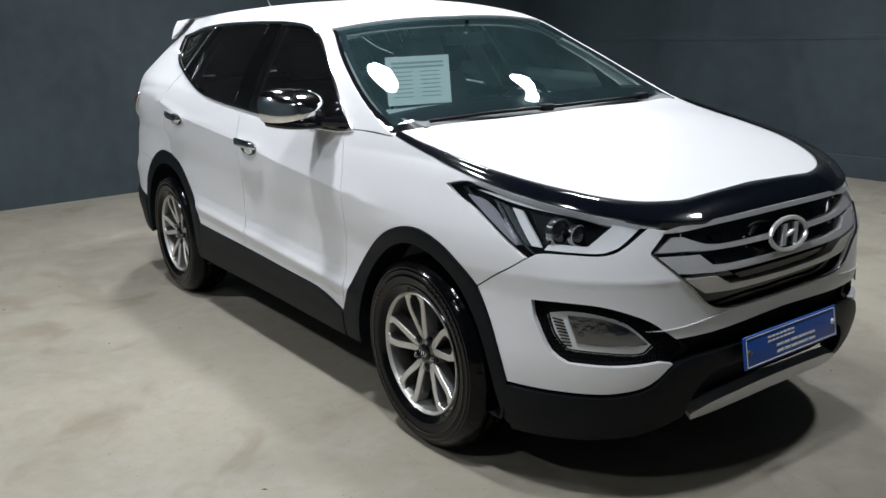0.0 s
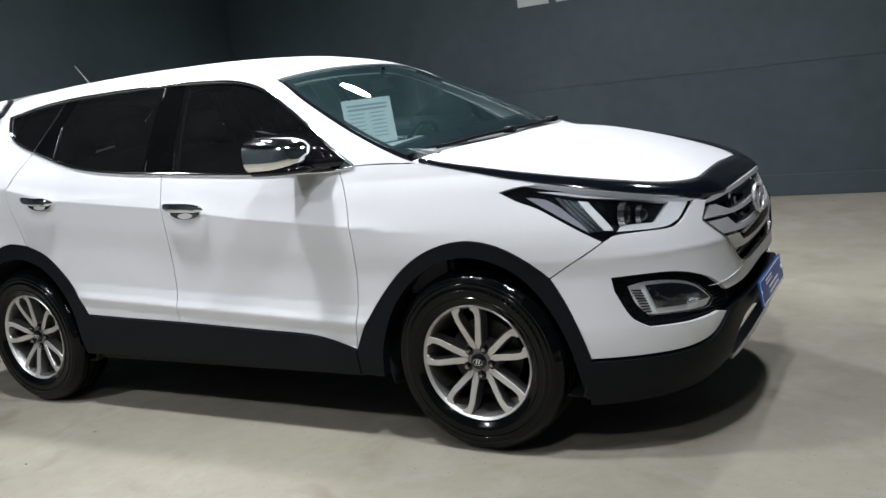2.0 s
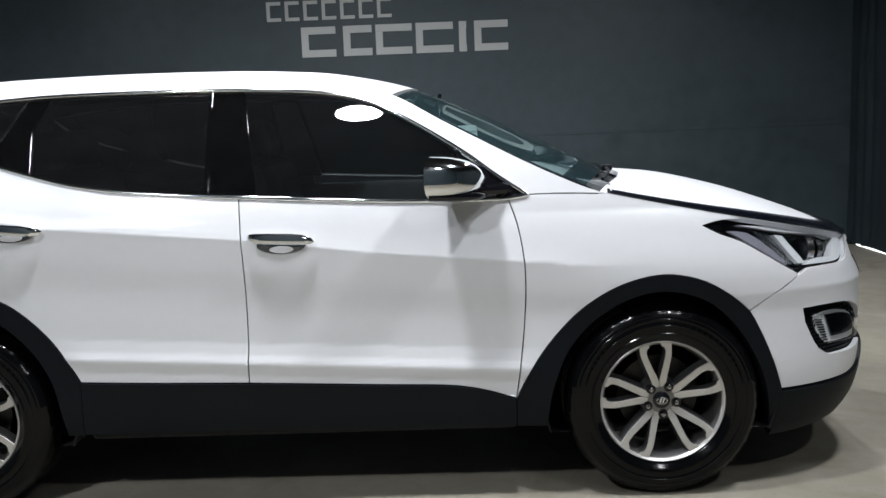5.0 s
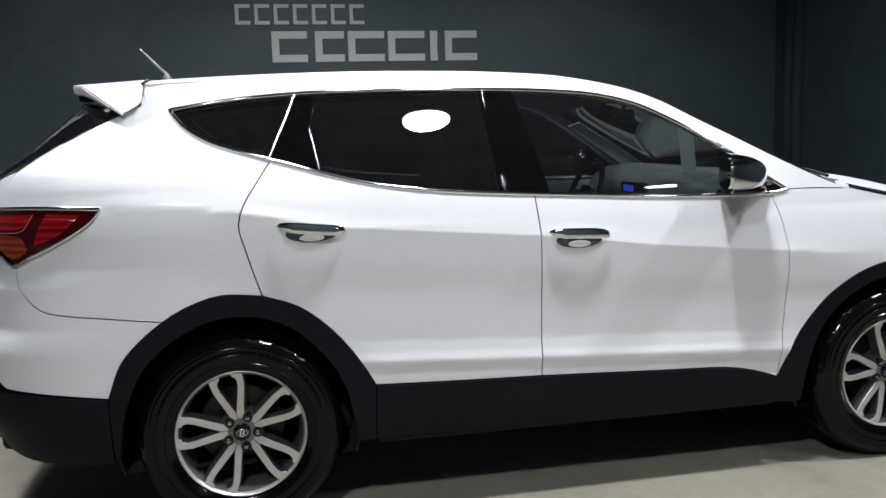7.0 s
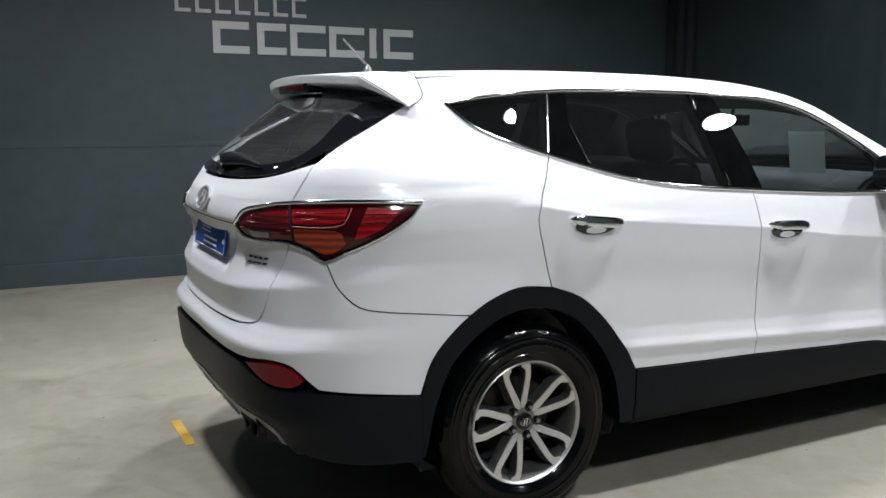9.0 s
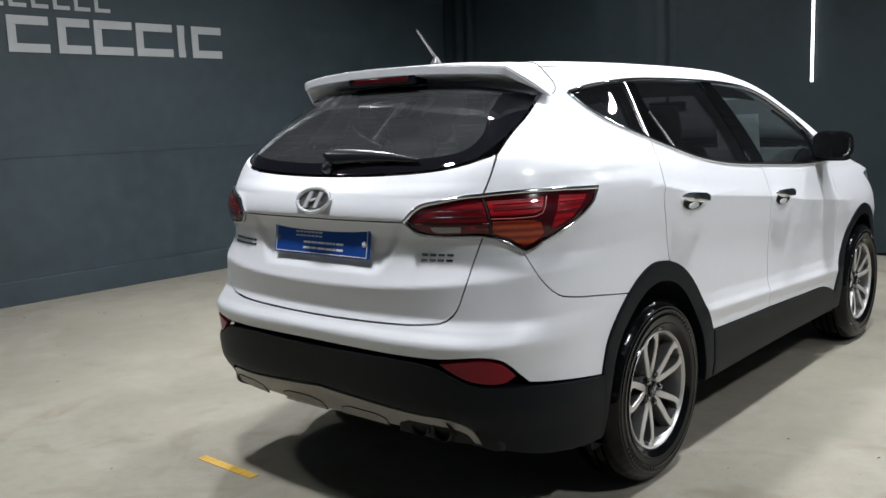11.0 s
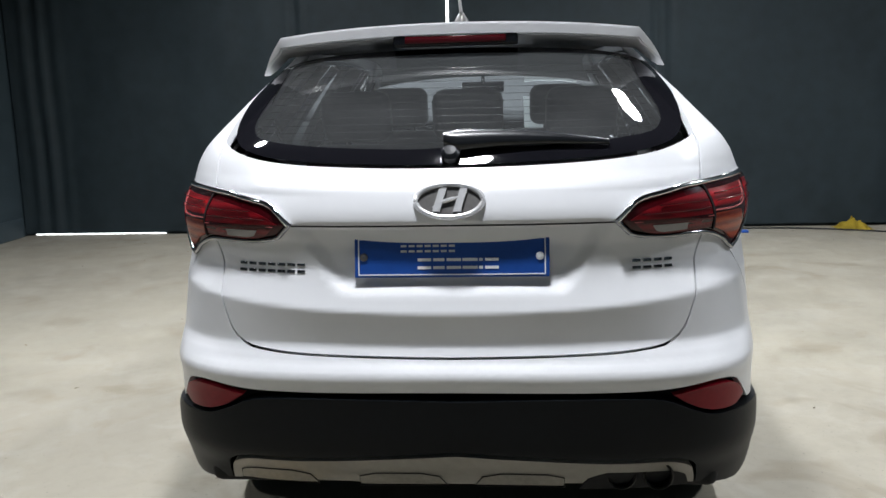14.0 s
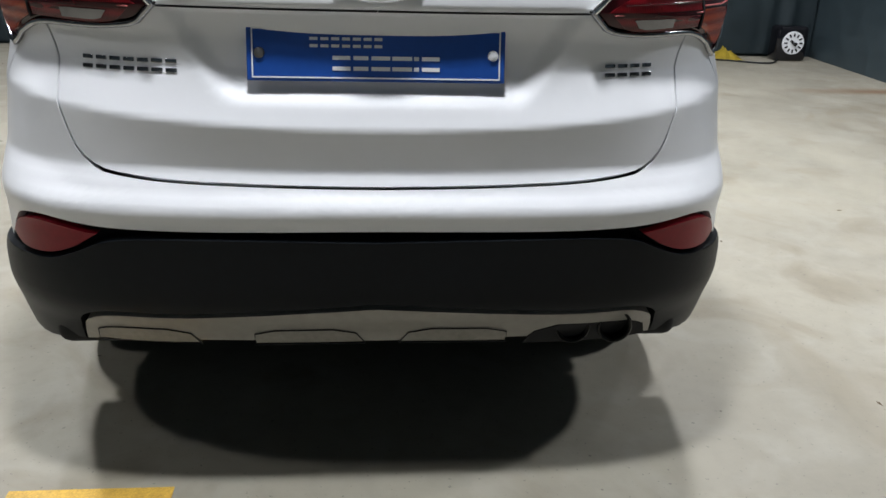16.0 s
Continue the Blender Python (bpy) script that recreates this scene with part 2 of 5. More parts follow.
def tail_relief(y, z):
    """Relief of the tail: a fold that rises towards the corners, and the pocket for the plate."""
    y = np.abs(y)
    zc = .876 + .055 * np.clip(y / .8, 0, 1.1) ** 2
    rise, fall = np.clip((z - .755) / (zc - .755), 0, 1.5), np.clip(1.08 - (z - zc) / .11, 0, 2) ** 1.4
    fold = -.034 * .05 * np.log(np.exp(-rise / .05) + np.exp(-fall / .05) + np.exp(-1.6 / .05))
    edge = .29 + .10 * (z - .94) / .175
    pocket = smooth_step(1.121, 1.113, z) * smooth_step(.92, .97, z) * smooth_step(edge + .045, edge - .02, y)
    return fold * (z > .755) - .016 * pocket


def powers(front, z):
    """Exponents of the plan outline along the car and across it; the bumpers are squarer than the body above."""
    k = np.interp(z, [.75, 1.0], [1, 0])
    g = np.interp(z, [1.2, 1.32], [0, 1])
    f = np.interp(z, [.6, .95], [1, 0])
    return np.where(front, 6.4 - .4 * f, 10.0 + 4 * k + 5 * g), np.where(front, 3.0 + f, 3.0 + k + .6 * g)


def contour(x, z):
    """Half width of the plan outline at x."""
    x, z = np.asarray(x, float), np.asarray(z, float)
    front = x > 0
    r = np.clip(np.abs(x) / np.where(front, FRONT(z), REAR(z)), 0, 1)
    nx, ny = powers(front, z)
    return half_width(x, z) * (1 - r ** nx) ** (1 / ny)


def wrap(u, z):
    """The point of the body at the wrapped coordinate u (x plus the way in from the side) and height z, on the right-hand side."""
    u, z = np.asarray(u, float), np.asarray(z, float)
    sgn = np.where(u >= 0, 1.0, -1.0)
    end = np.where(u >= 0, FRONT(z), REAR(z))
    nx, ny = powers(u >= 0, z)
    lo, hi = np.zeros_like(u + z), np.ones_like(u + z)
    for _ in range(30):
        q = (lo + hi) / 2
        r = np.where(q < .5, q * 2 * .9, .9 + (1 - (2 - 2 * q) ** 3) * .1)
        w = half_width(sgn * r * end, z)
        y = w * np.clip(1 - r**nx, 0, 1) ** (1 / ny)
        xx = r * (end + np.where(sgn < 0, tail_relief(y, z), 0))
        more = xx + w - y < np.abs(u)
        lo, hi = np.where(more, q, lo), np.where(more, hi, q)
    return np.stack([sgn * xx, -y, z + 0 * y], -1)


def edge_width(x):
    """Half width of the top surface at x, where it meets the sides."""
    x = np.asarray(x, float)
    return contour(np.maximum(x, -1.4), EDGE(np.maximum(x, -1.4))) - .02 * np.clip(-1.4 - x, 0, 1)


def top_height(x, y):
    """Height of the bonnet, windscreen and roof."""
    v = np.clip(np.abs(y) / np.maximum(edge_width(x), .02), 0, 1)
    return TOP(x) - (TOP(x) - EDGE(x)) * v ** 2.3


def mirrored_wrap(u, z):
    """wrap(), going on past the middle of the car to its other side."""
    u, z = np.asarray(u, float), np.asarray(z, float)
    sgn = np.where(u >= 0, 1.0, -1.0)
    end = np.where(u >= 0, FRONT(z), REAR(z))
    last = end + np.where(u < 0, tail_relief(0, z), 0) + half_width(sgn * end, z)
    over = np.abs(u) > last
    p = wrap(np.where(over, sgn * (2 * last - np.abs(u)), u), z)
    p[..., 1] *= np.where(over, -1, 1)
    return p


def side_level(p):
    x, y, z = p[:, 0], p[:, 1], p[:, 2]
    r = np.abs(x) / np.where(x > 0, FRONT(z), REAR(z) + tail_relief(y, z))
    nx, ny = powers(x > 0, z)
    return r ** nx + np.abs(y / half_width(x, z)) ** ny


def top_level(p):
    return p[:, 2] - top_height(p[:, 0], p[:, 1])


def normals_of(level, p):
    """Outward normals of a level surface at the points p."""
    g = np.zeros_like(p)
    for k in range(3):
        d = np.zeros(3)
        d[k] = .004
        g[:, k] = level(p + d) - level(p - d)
    return g / np.maximum(np.linalg.norm(g, axis=1), 1e-9)[:, None]


# ---- mesh tools ----
def link_mesh(name, verts, faces, mat, parent=None, label="", smooth=True, normals=None, mats=None, slots=None):
    me = bpy.data.meshes.new(name)
    me.from_pydata([tuple(map(float, v)) for v in verts], [], faces)
    for m in (mats or [mat]):
        me.materials.append(m)
    if slots is not None:
        me.polygons.foreach_set("material_index", slots)
    me.polygons.foreach_set("use_smooth", [smooth] * len(me.polygons))
    if normals is not None:
        me.normals_split_custom_set(normals)
    me.update()
    ob = new(name, me)
    if parent is not None:
        ob.parent = parent
    if label:
        tagged(ob, label)
    return ob


def part(name, bm, mat, parent=None, label="", smooth=True, angle=35):
    """Links a bmesh as one mesh object under a thing or a part."""
    bmesh.ops.recalc_face_normals(bm, faces=bm.faces)
    me = bpy.data.meshes.new(name)
    bm.to_mesh(me)
    bm.free()
    me.materials.append(mat)
    if smooth:
        me.polygons.foreach_set("use_smooth", [True] * len(me.polygons))
        me.set_sharp_from_angle(angle=radians(angle))
    ob = new(name, me)
    if parent is not None:
        ob.parent = parent
    if label:
        tagged(ob, label)
    return ob


def thing(name, label, category, at=(0, 0, 0), group="", kind=""):
    ob = new(name)
    ob.location = at
    ob.empty_display_size = 0.1
    return tagged(ob, label, category, group, kind)


def box(bm, x0, y0, z0, x1, y1, z1, bevel=0.0, m=None):
    r = bmesh.ops.create_cube(bm, size=1)
    bmesh.ops.scale(bm, vec=(abs(x1 - x0), abs(y1 - y0), abs(z1 - z0)), verts=r["verts"])
    bmesh.ops.translate(bm, vec=((x0 + x1) / 2, (y0 + y1) / 2, (z0 + z1) / 2), verts=r["verts"])
    verts = r["verts"]
    if bevel:
        edges = list({e for v in verts for e in v.link_edges})
        b = bmesh.ops.bevel(bm, geom=edges, offset=bevel, segments=3, profile=0.5, affect="EDGES")
        verts = list({v for f in b["faces"] for v in f.verts} | {v for v in verts if v.is_valid})
    if m is not None:
        bmesh.ops.transform(bm, matrix=m, verts=verts)
    return bm


def tube(bm, pts, r, sides=8, close=False):
    """A tube along points; r a number or one for each point."""
    n = len(pts)
    rings = []
    for i, p in enumerate(pts):
        p = Vector(p)
        a, b = Vector(pts[i - 1] if i or close else pts[0]), Vector(pts[(i + 1) % n] if i < n - 1 or close else pts[-1])
        d = (b - a).normalized()
        s = d.cross(Vector((0, 0, 1)))
        s = s.normalized() if s.length > 1e-4 else Vector((1, 0, 0))
        q = s.cross(d).normalized()
        rr = r[i] if hasattr(r, "__len__") else r
        rings.append([bm.verts.new(p + rr * (math.cos(2 * math.pi * k / sides) * s + math.sin(2 * math.pi * k / sides) * q)) for k in range(sides)])
    for i in range(n if close else n - 1):
        A, B = rings[i], rings[(i + 1) % n]
        for k in range(sides):
            bm.faces.new((A[k], A[(k + 1) % sides], B[(k + 1) % sides], B[k]))
    if not close:
        bm.faces.new(rings[0])
        bm.faces.new(rings[-1])
    return bm


def lathe(bm, profile, sides=64, m=None, close=False):
    """Turns a profile of (radius, y) round the y axis."""
    rings = []
    for r, y in profile:
        rings.append([bm.verts.new((r * math.cos(2 * math.pi * k / sides), y, r * math.sin(2 * math.pi * k / sides))) for k in range(sides)])
    pairs = list(zip(rings, rings[1:])) + ([(rings[-1], rings[0])] if close else [])
    for A, B in pairs:
        for k in range(sides):
            bm.faces.new((A[k], A[(k + 1) % sides], B[(k + 1) % sides], B[k]))
    if m is not None:
        bmesh.ops.transform(bm, matrix=m, verts=[v for ring in rings for v in ring])
    return bm


def prism(bm, pts, y0, y1, m=None):
    """A plate: an outline of (x, z) between two depths."""
    a = [bm.verts.new((x, y0, z)) for x, z in pts]
    b = [bm.verts.new((x, y1, z)) for x, z in pts]
    n = len(pts)
    bm.faces.new(a)
    bm.faces.new(b)
    for i in range(n):
        bm.faces.new((a[i], a[(i + 1) % n], b[(i + 1) % n], b[i]))
    if m is not None:
        bmesh.ops.transform(bm, matrix=m, verts=a + b)
    return bm


def spline(pts, step=0.03):
    """A smooth line through the points."""
    if len(pts) < 3:
        return [tuple(p) for p in pts]
    p = [np.array(q, float) for q in pts]
    p = [2 * p[0] - p[1]] + p + [2 * p[-1] - p[-2]]
    out = []
    for i in range(1, len(p) - 2):
        a, b, c, d = p[i - 1:i + 3]
        l = np.linalg.norm(c - b)
        ka, kb, kc = max(np.linalg.norm(b - a), 1e-4) ** .5, max(l, 1e-4) ** .5, max(np.linalg.norm(d - c), 1e-4) ** .5
        m1 = (b - a) / ka - (c - a) / (ka + kb) + (c - b) / kb
        m2 = (c - b) / kb - (d - b) / (kb + kc) + (d - c) / kc
        m1, m2 = m1 * kb, m2 * kb
        n = max(1, int(l / step))
        for j in range(n):
            t = j / n
            out.append(tuple((2 * t**3 - 3 * t**2 + 1) * b + (t**3 - 2 * t**2 + t) * m1 + (-2 * t**3 + 3 * t**2) * c + (t**3 - t**2) * m2))
    return out + [tuple(pts[-1])]


def outline(*runs):
    """A closed outline of smooth runs, with corners where the runs meet."""
    out = []
    for r in runs:
        for q in spline(r):
            if not out or math.dist(out[-1], q) > 1e-3:
                out.append(q)
    if math.dist(out[0], out[-1]) < 1e-3:
        out.pop()
    return out


def inset(pts, d):
    """The outline drawn in by d."""
    p = np.array(pts)
    area = np.sum(p[:, 0] * np.roll(p[:, 1], -1) - np.roll(p[:, 0], -1) * p[:, 1])
    e = np.roll(p, -1, 0) - p
    e /= np.maximum(np.linalg.norm(e, axis=1), 1e-9)[:, None]
    n = np.stack([-e[:, 1], e[:, 0]], -1) * (1 if area > 0 else -1)
    m = n + np.roll(n, 1, 0)
    m /= np.maximum(np.sum(m * m, 1), .5)[:, None] / 2
    return [tuple(q) for q in p + m * d]


def panel(name, pts, parent, mat, surf="side", gap=0.0025, off=0.0, thick=0.02, res=0.06, rz=0.018, centre=False, sides=(1,), label="", crown=0.0, rake=0.0, follow=False):
    """A shaped sheet-metal panel: an outline on the body's surface, with turned-in edges. sides: 1 right, -1 left."""
    pts = inset(pts, gap) if gap else pts
    bm = bmesh.new()
    bm.faces.new([bm.verts.new((a, b, 0)) for a, b in pts])
    bm.normal_update()
    bmesh.ops.triangulate(bm, faces=bm.faces[:], ngon_method="EAR_CLIP")
    a = np.array(pts)
    for k in (0, 1):
        lo, hi = a[:, k].min(), a[:, k].max()
        n = int((hi - lo) / (res if k == 0 else rz if surf == "side" else res * 1.2))
        for i in range(1, n):
            co, no = [0, 0, 0], [0, 0, 0]
            co[k], no[k] = lo + (hi - lo) * i / n, 1
            bmesh.ops.bisect_plane(bm, geom=bm.verts[:] + bm.edges[:] + bm.faces[:], dist=1e-5, plane_co=co, plane_no=no)
    if surf == "side" and follow:
        runs = [(p, q, d) for p, q in zip(SHOULDER_LINE[5:], SHOULDER_LINE[6:10]) for d in (-.012, 0, .008, .019)] + [((0, .557), (1, .507), d) for d in (-.004, .004, .03)]
        for p, q, d in runs:
            bmesh.ops.bisect_plane(bm, geom=bm.verts[:] + bm.edges[:] + bm.faces[:], dist=1e-5, plane_co=(p[0], p[1] + d, 0), plane_no=(p[1] - q[1], q[0] - p[0], 0))
    uv = np.array([v.co[:2] for v in bm.verts])
    if surf == "side":
        p, level = mirrored_wrap(uv[:, 0], uv[:, 1]), side_level
    else:
        y = uv[:, 1] * edge_width(uv[:, 0])
        p, level = np.stack([uv[:, 0], y, top_height(uv[:, 0], y)], -1), top_level
    if centre:
        for v, q in zip(bm.verts, p):
            v.co = q
        bmesh.ops.bisect_plane(bm, geom=bm.verts[:] + bm.edges[:] + bm.faces[:], dist=1e-4, plane_co=(0, 0, 0), plane_no=(0, 1, 0), clear_outer=True)
        dup = bmesh.ops.duplicate(bm, geom=bm.verts[:] + bm.edges[:] + bm.faces[:])["geom"]
        bmesh.ops.scale(bm, vec=(1, -1, 1), verts=[g for g in dup if isinstance(g, bmesh.types.BMVert)])
        bmesh.ops.reverse_faces(bm, faces=[g for g in dup if isinstance(g, bmesh.types.BMFace)])
        bmesh.ops.remove_doubles(bm, verts=bm.verts[:], dist=2e-4)
        p = np.array([v.co[:] for v in bm.verts])
    n = normals_of(level, p)
    p = p + n * off
    if crown:
        rim = {v.index for e in bm.edges if e.is_boundary for v in e.verts} if bm.verts.index_update() is None else set()
        bpts = p[list(rim)]
        d = np.array([np.min(np.linalg.norm(bpts - q, axis=1)) for q in p])
        p = p + n * (crown * np.clip(d / .02, 0, 1) ** .5)[:, None]
    bm.verts.index_update()
    faces = [[v.index for v in f.verts] for f in bm.faces]
    edges = [(l.vert.index, l.link_loop_next.vert.index) for f in bm.faces for l in f.loops if l.edge.is_boundary]
    bm.free()
    if sum(float(np.dot(np.cross(p[f[1]] - p[f[0]], p[f[2]] - p[f[0]]), n[f[0]])) for f in faces) < 0:
        faces = [f[::-1] for f in faces]
        edges = [(b, a) for a, b in edges]
    nv = len(p)
    verts = np.concatenate([p, p - n * thick])
    front = len(faces)
    if rake:
        n = n * np.array([1, 1.35, 1])
        n[:, 2] += rake * smooth_step(1.27, 1.36, p[:, 2]) * np.clip(np.abs(p[:, 1]) / .45, .2, 1)
        n /= np.linalg.norm(n, axis=1)[:, None]
    loopn = [tuple(n[i]) for f in faces for i in f]
    for a_, b_ in edges:
        q = np.cross(verts[b_] - verts[a_], n[a_])
        q = tuple(q / max(np.linalg.norm(q), 1e-9))
        faces.append([b_, a_, a_ + nv, b_ + nv])
        loopn += [q] * 4
    made = []
    for s in sides:
        if s == 1:
            made.append(link_mesh(name, verts, faces, mat, parent, label, normals=loopn))
        else:
            k, ln = 0, []
            for f in faces:
                ln += [(a, -b, c) for a, b, c in loopn[k:k + len(f)]][::-1]
                k += len(f)
            made.append(link_mesh(name, verts * np.array([1, -1, 1]), [f[::-1] for f in faces], mat, parent, label, normals=ln))
    return made


def on_sides(pts, off=0.0):
    """Places on the body for many wrapped points at once."""
    a = np.array(pts, float)
    p = mirrored_wrap(a[:, 0], a[:, 1])
    return [Vector(q) for q in p + normals_of(side_level, p) * np.reshape(off, (-1, 1))]


def on_side(u, z, off=0.0):
    return on_sides([(u, z)], off)[0]


def on_top(x, y, off=0.0):
    p = np.array([[x, y, float(top_height(x, y))]])
    return Vector((p + normals_of(top_level, p) * off)[0])


def strip(name, pts, parent, mat, r=0.007, off=0.004, sides=(1,), closed=False, label="", surf="side", flat=1.0):
    """A rounded trim bead along a line on the body."""
    for s in sides:
        bm = bmesh.new()
        q = on_sides(pts, off) if surf == "side" else [on_top(a, b, off) for a, b in pts]
        tube(bm, [Vector((v.x, v.y * s, v.z)) for v in q], r, 6, closed)
        part(name, bm, mat, parent, label, angle=80)


# ---- hall ----
WALL = material("dark_slate_wall_paint", (0.034, 0.051, 0.060), 0.55, vary=0.2, scale=0.8, bump=0.2, bump_scale=24, rough_vary=0.1)
CEILING = material("dark_ceiling", (0.015, 0.016, 0.017), 0.8, vary=0.2, scale=1)


def concrete():
    """Trowelled concrete: broad clouds, fine mottling, dark pores, pale dusty patches and a rusty streak by the east wall."""
    m = bpy.data.materials.new("trowelled_concrete")
    m.use_nodes = True
    nt = m.node_tree
    b = nt.nodes["Principled BSDF"]
    co = nt.nodes.new("ShaderNodeTexCoord")

    def noise_at(scale, detail, lo, hi, a, c, distort=0.0):
        n, r = nt.nodes.new("ShaderNodeTexNoise"), nt.nodes.new("ShaderNodeMapRange")
        n.inputs["Scale"].default_value, n.inputs["Detail"].default_value, n.inputs["Distortion"].default_value = scale, detail, distort
        r.inputs["From Min"].default_value, r.inputs["From Max"].default_value = lo, hi
        r.inputs["To Min"].default_value, r.inputs["To Max"].default_value = a, c
        nt.links.new(co.outputs["Object"], n.inputs["Vector"])
        nt.links.new(n.outputs["Fac"], r.inputs["Value"])
        return r.outputs[0]

    def blend(kind, fac, a, c):
        x = nt.nodes.new("ShaderNodeMix")
        x.data_type, x.blend_type = "RGBA", kind
        if isinstance(fac, float):
            x.inputs[0].default_value = fac
        else:
            nt.links.new(fac, x.inputs[0])
        for i, v in ((6, a), (7, c)):
            if isinstance(v, tuple):
                x.inputs[i].default_value = (*v, 1)
            else:
                nt.links.new(v, x.inputs[i])
        return x.outputs[2]

    base = blend("MIX", noise_at(.45, 5, .35, .65, 0, 1, .4), (0.232, 0.213, 0.172), (0.292, 0.27, 0.216))
    base = blend("MIX", noise_at(3.4, 8, .50, .72, 0, .5, .9), base, (0.325, 0.308, 0.262))
    base = blend("MIX", noise_at(1.7, 9, .56, .72, 0, .6, 1.5), base, (0.175, 0.148, 0.105))
    base = blend("MIX", noise_at(16, 6, .45, .8, 0, .22), base, (0.15, 0.14, 0.12))
    base = blend("MIX", noise_at(70, 3, .66, .74, 0, .65), base, (0.10, 0.09, 0.08))
    geo, sep = nt.nodes.new("ShaderNodeTexGradient"), nt.nodes.new("ShaderNodeMapping")
    sep.inputs["Location"].default_value = (-2.85 / .16, 4.3 / 1.0, 0)
    sep.inputs["Scale"].default_value = (1 / .16, 1 / 1.0, 0)
    geo.gradient_type = "SPHERICAL"
    nt.links.new(co.outputs["Object"], sep.inputs["Vector"])
    nt.links.new(sep.outputs[0], geo.inputs["Vector"])
    base = blend("MIX", geo.outputs["Fac"], base, (0.17, 0.10, 0.055))
    b.inputs["Specular IOR Level"].default_value = 0.25
    nt.links.new(base, b.inputs["Base Color"])
    nt.links.new(noise_at(3, 5, .35, .65, .42, .68), b.inputs["Roughness"])
    bp = nt.nodes.new("ShaderNodeBump")
    bp.inputs["Strength"].default_value, bp.inputs["Distance"].default_value = .12, .004
    nt.links.new(noise_at(45, 4, 0, 1, 0, 1), bp.inputs["Height"])
    nt.links.new(bp.outputs[0], b.inputs["Normal"])
    return m


CONCRETE = concrete()
YELLOW = material("worn_yellow_paint", (0.55, 0.33, 0.05), 0.6, vary=0.25, scale=20)
SIGNGREY = material("grey_sign_panel", (0.42, 0.43, 0.43), 0.5, vary=0.03)
DAYLIGHT = glowing("daylight_slit", (0.95, 1.0, 1.0), 3.0)
LAMPGLOW = glowing("lamp_diffuser", (1.0, 0.99, 0.97), 40.0)
X0, X1, Y0, Y1, ZC = -5.15, 4.75, -4.55, 5.3, 5.2


def slab(name, x0, y0, z0, x1, y1, z1, mat, label, category):
    bm = bmesh.new()
    box(bm, x0, y0, z0, x1, y1, z1)
    return tagged(part(name, bm, mat, None, label, smooth=False), label, category, "", "structure")


slab("floor", X0 - .2, Y0 - .2, -.2, X1 + .2, Y1 + .2, 0, CONCRETE, "stained beige trowelled concrete floor", "floor")
slab("ceiling", X0 - .2, Y0 - .2, ZC, X1 + .2, Y1 + .2, ZC + .2, CEILING, "dark hall ceiling high overhead", "ceiling")
slab("wall_north", X0 - .2, Y1, 0, X1 + .2, Y1 + .2, ZC, WALL, "dark slate painted wall with grey sign", "wall")
slab("wall_south", X0 - .2, Y0 - .2, 0, X1 + .2, Y0, ZC, WALL, "dark slate wall sheet behind the walkway", "wall")
slab("wall_west", X0 - .2, Y0, 0, X0, Y1, ZC, WALL, "dark slate painted wall behind the car", "wall")
slab("wall_east", X1, Y0, 0, X1 + .2, Y1, ZC, WALL, "dark slate sheet wall with slits of daylight", "wall")

bm = bmesh.new()
box(bm, X0, Y1 - .03, 0.0, X1 - .12, Y1, .21, .006)
tagged(part("baseboard", bm, WALL, None, smooth=False), "low slate plinth along the wall foot", "baseboard", "", "structure")
bm = bmesh.new()
box(bm, X0, Y1 - .005, 1.27, X1 - .12, Y1, 1.31, .002)
tagged(part("trim", bm, WALL, None, smooth=False), "narrow slate seam strip across the wall", "trim", "", "structure")

# sign: plain bars in the place of each character
def wall_sign(place, turn, label):
    sign = thing("wall_sign", label, "sign", place, "wall signs")
    sign.rotation_euler = (0, 0, radians(turn))

    def sign_mark(x0, x1, z0, z1, t):
        for a, b in ((z0, z0 + t), (z1 - t, z1)):
            bm = bmesh.new()
            box(bm, x0, -.012, a, x1, -.001, b, 0.002)
            part("bar", bm, SIGNGREY, sign, smooth=False)
        bm = bmesh.new()
        box(bm, x0, -.012, z0 + t, x0 + t, -.001, z1 - t, 0.002)
        part("bar", bm, SIGNGREY, sign, smooth=False)

    for a, b in ((-1.03, -.67), (-.59, -.29), (-.25, .13), (.17, .56), (.62, .70), (.78, 1.13)):
        sign_mark(a, b, -.28, .03, .075)
    for k in range(7):
        sign_mark(-1.38 + k * .193, -1.38 + k * .193 + .15, .10, .30, .035)


wall_sign((0, Y1, 2.45), 0, "two rows of light grey characters on a dark wall")
wall_sign((X0, .19, 2.38), 90, "two rows of light grey characters on the wall behind the car")

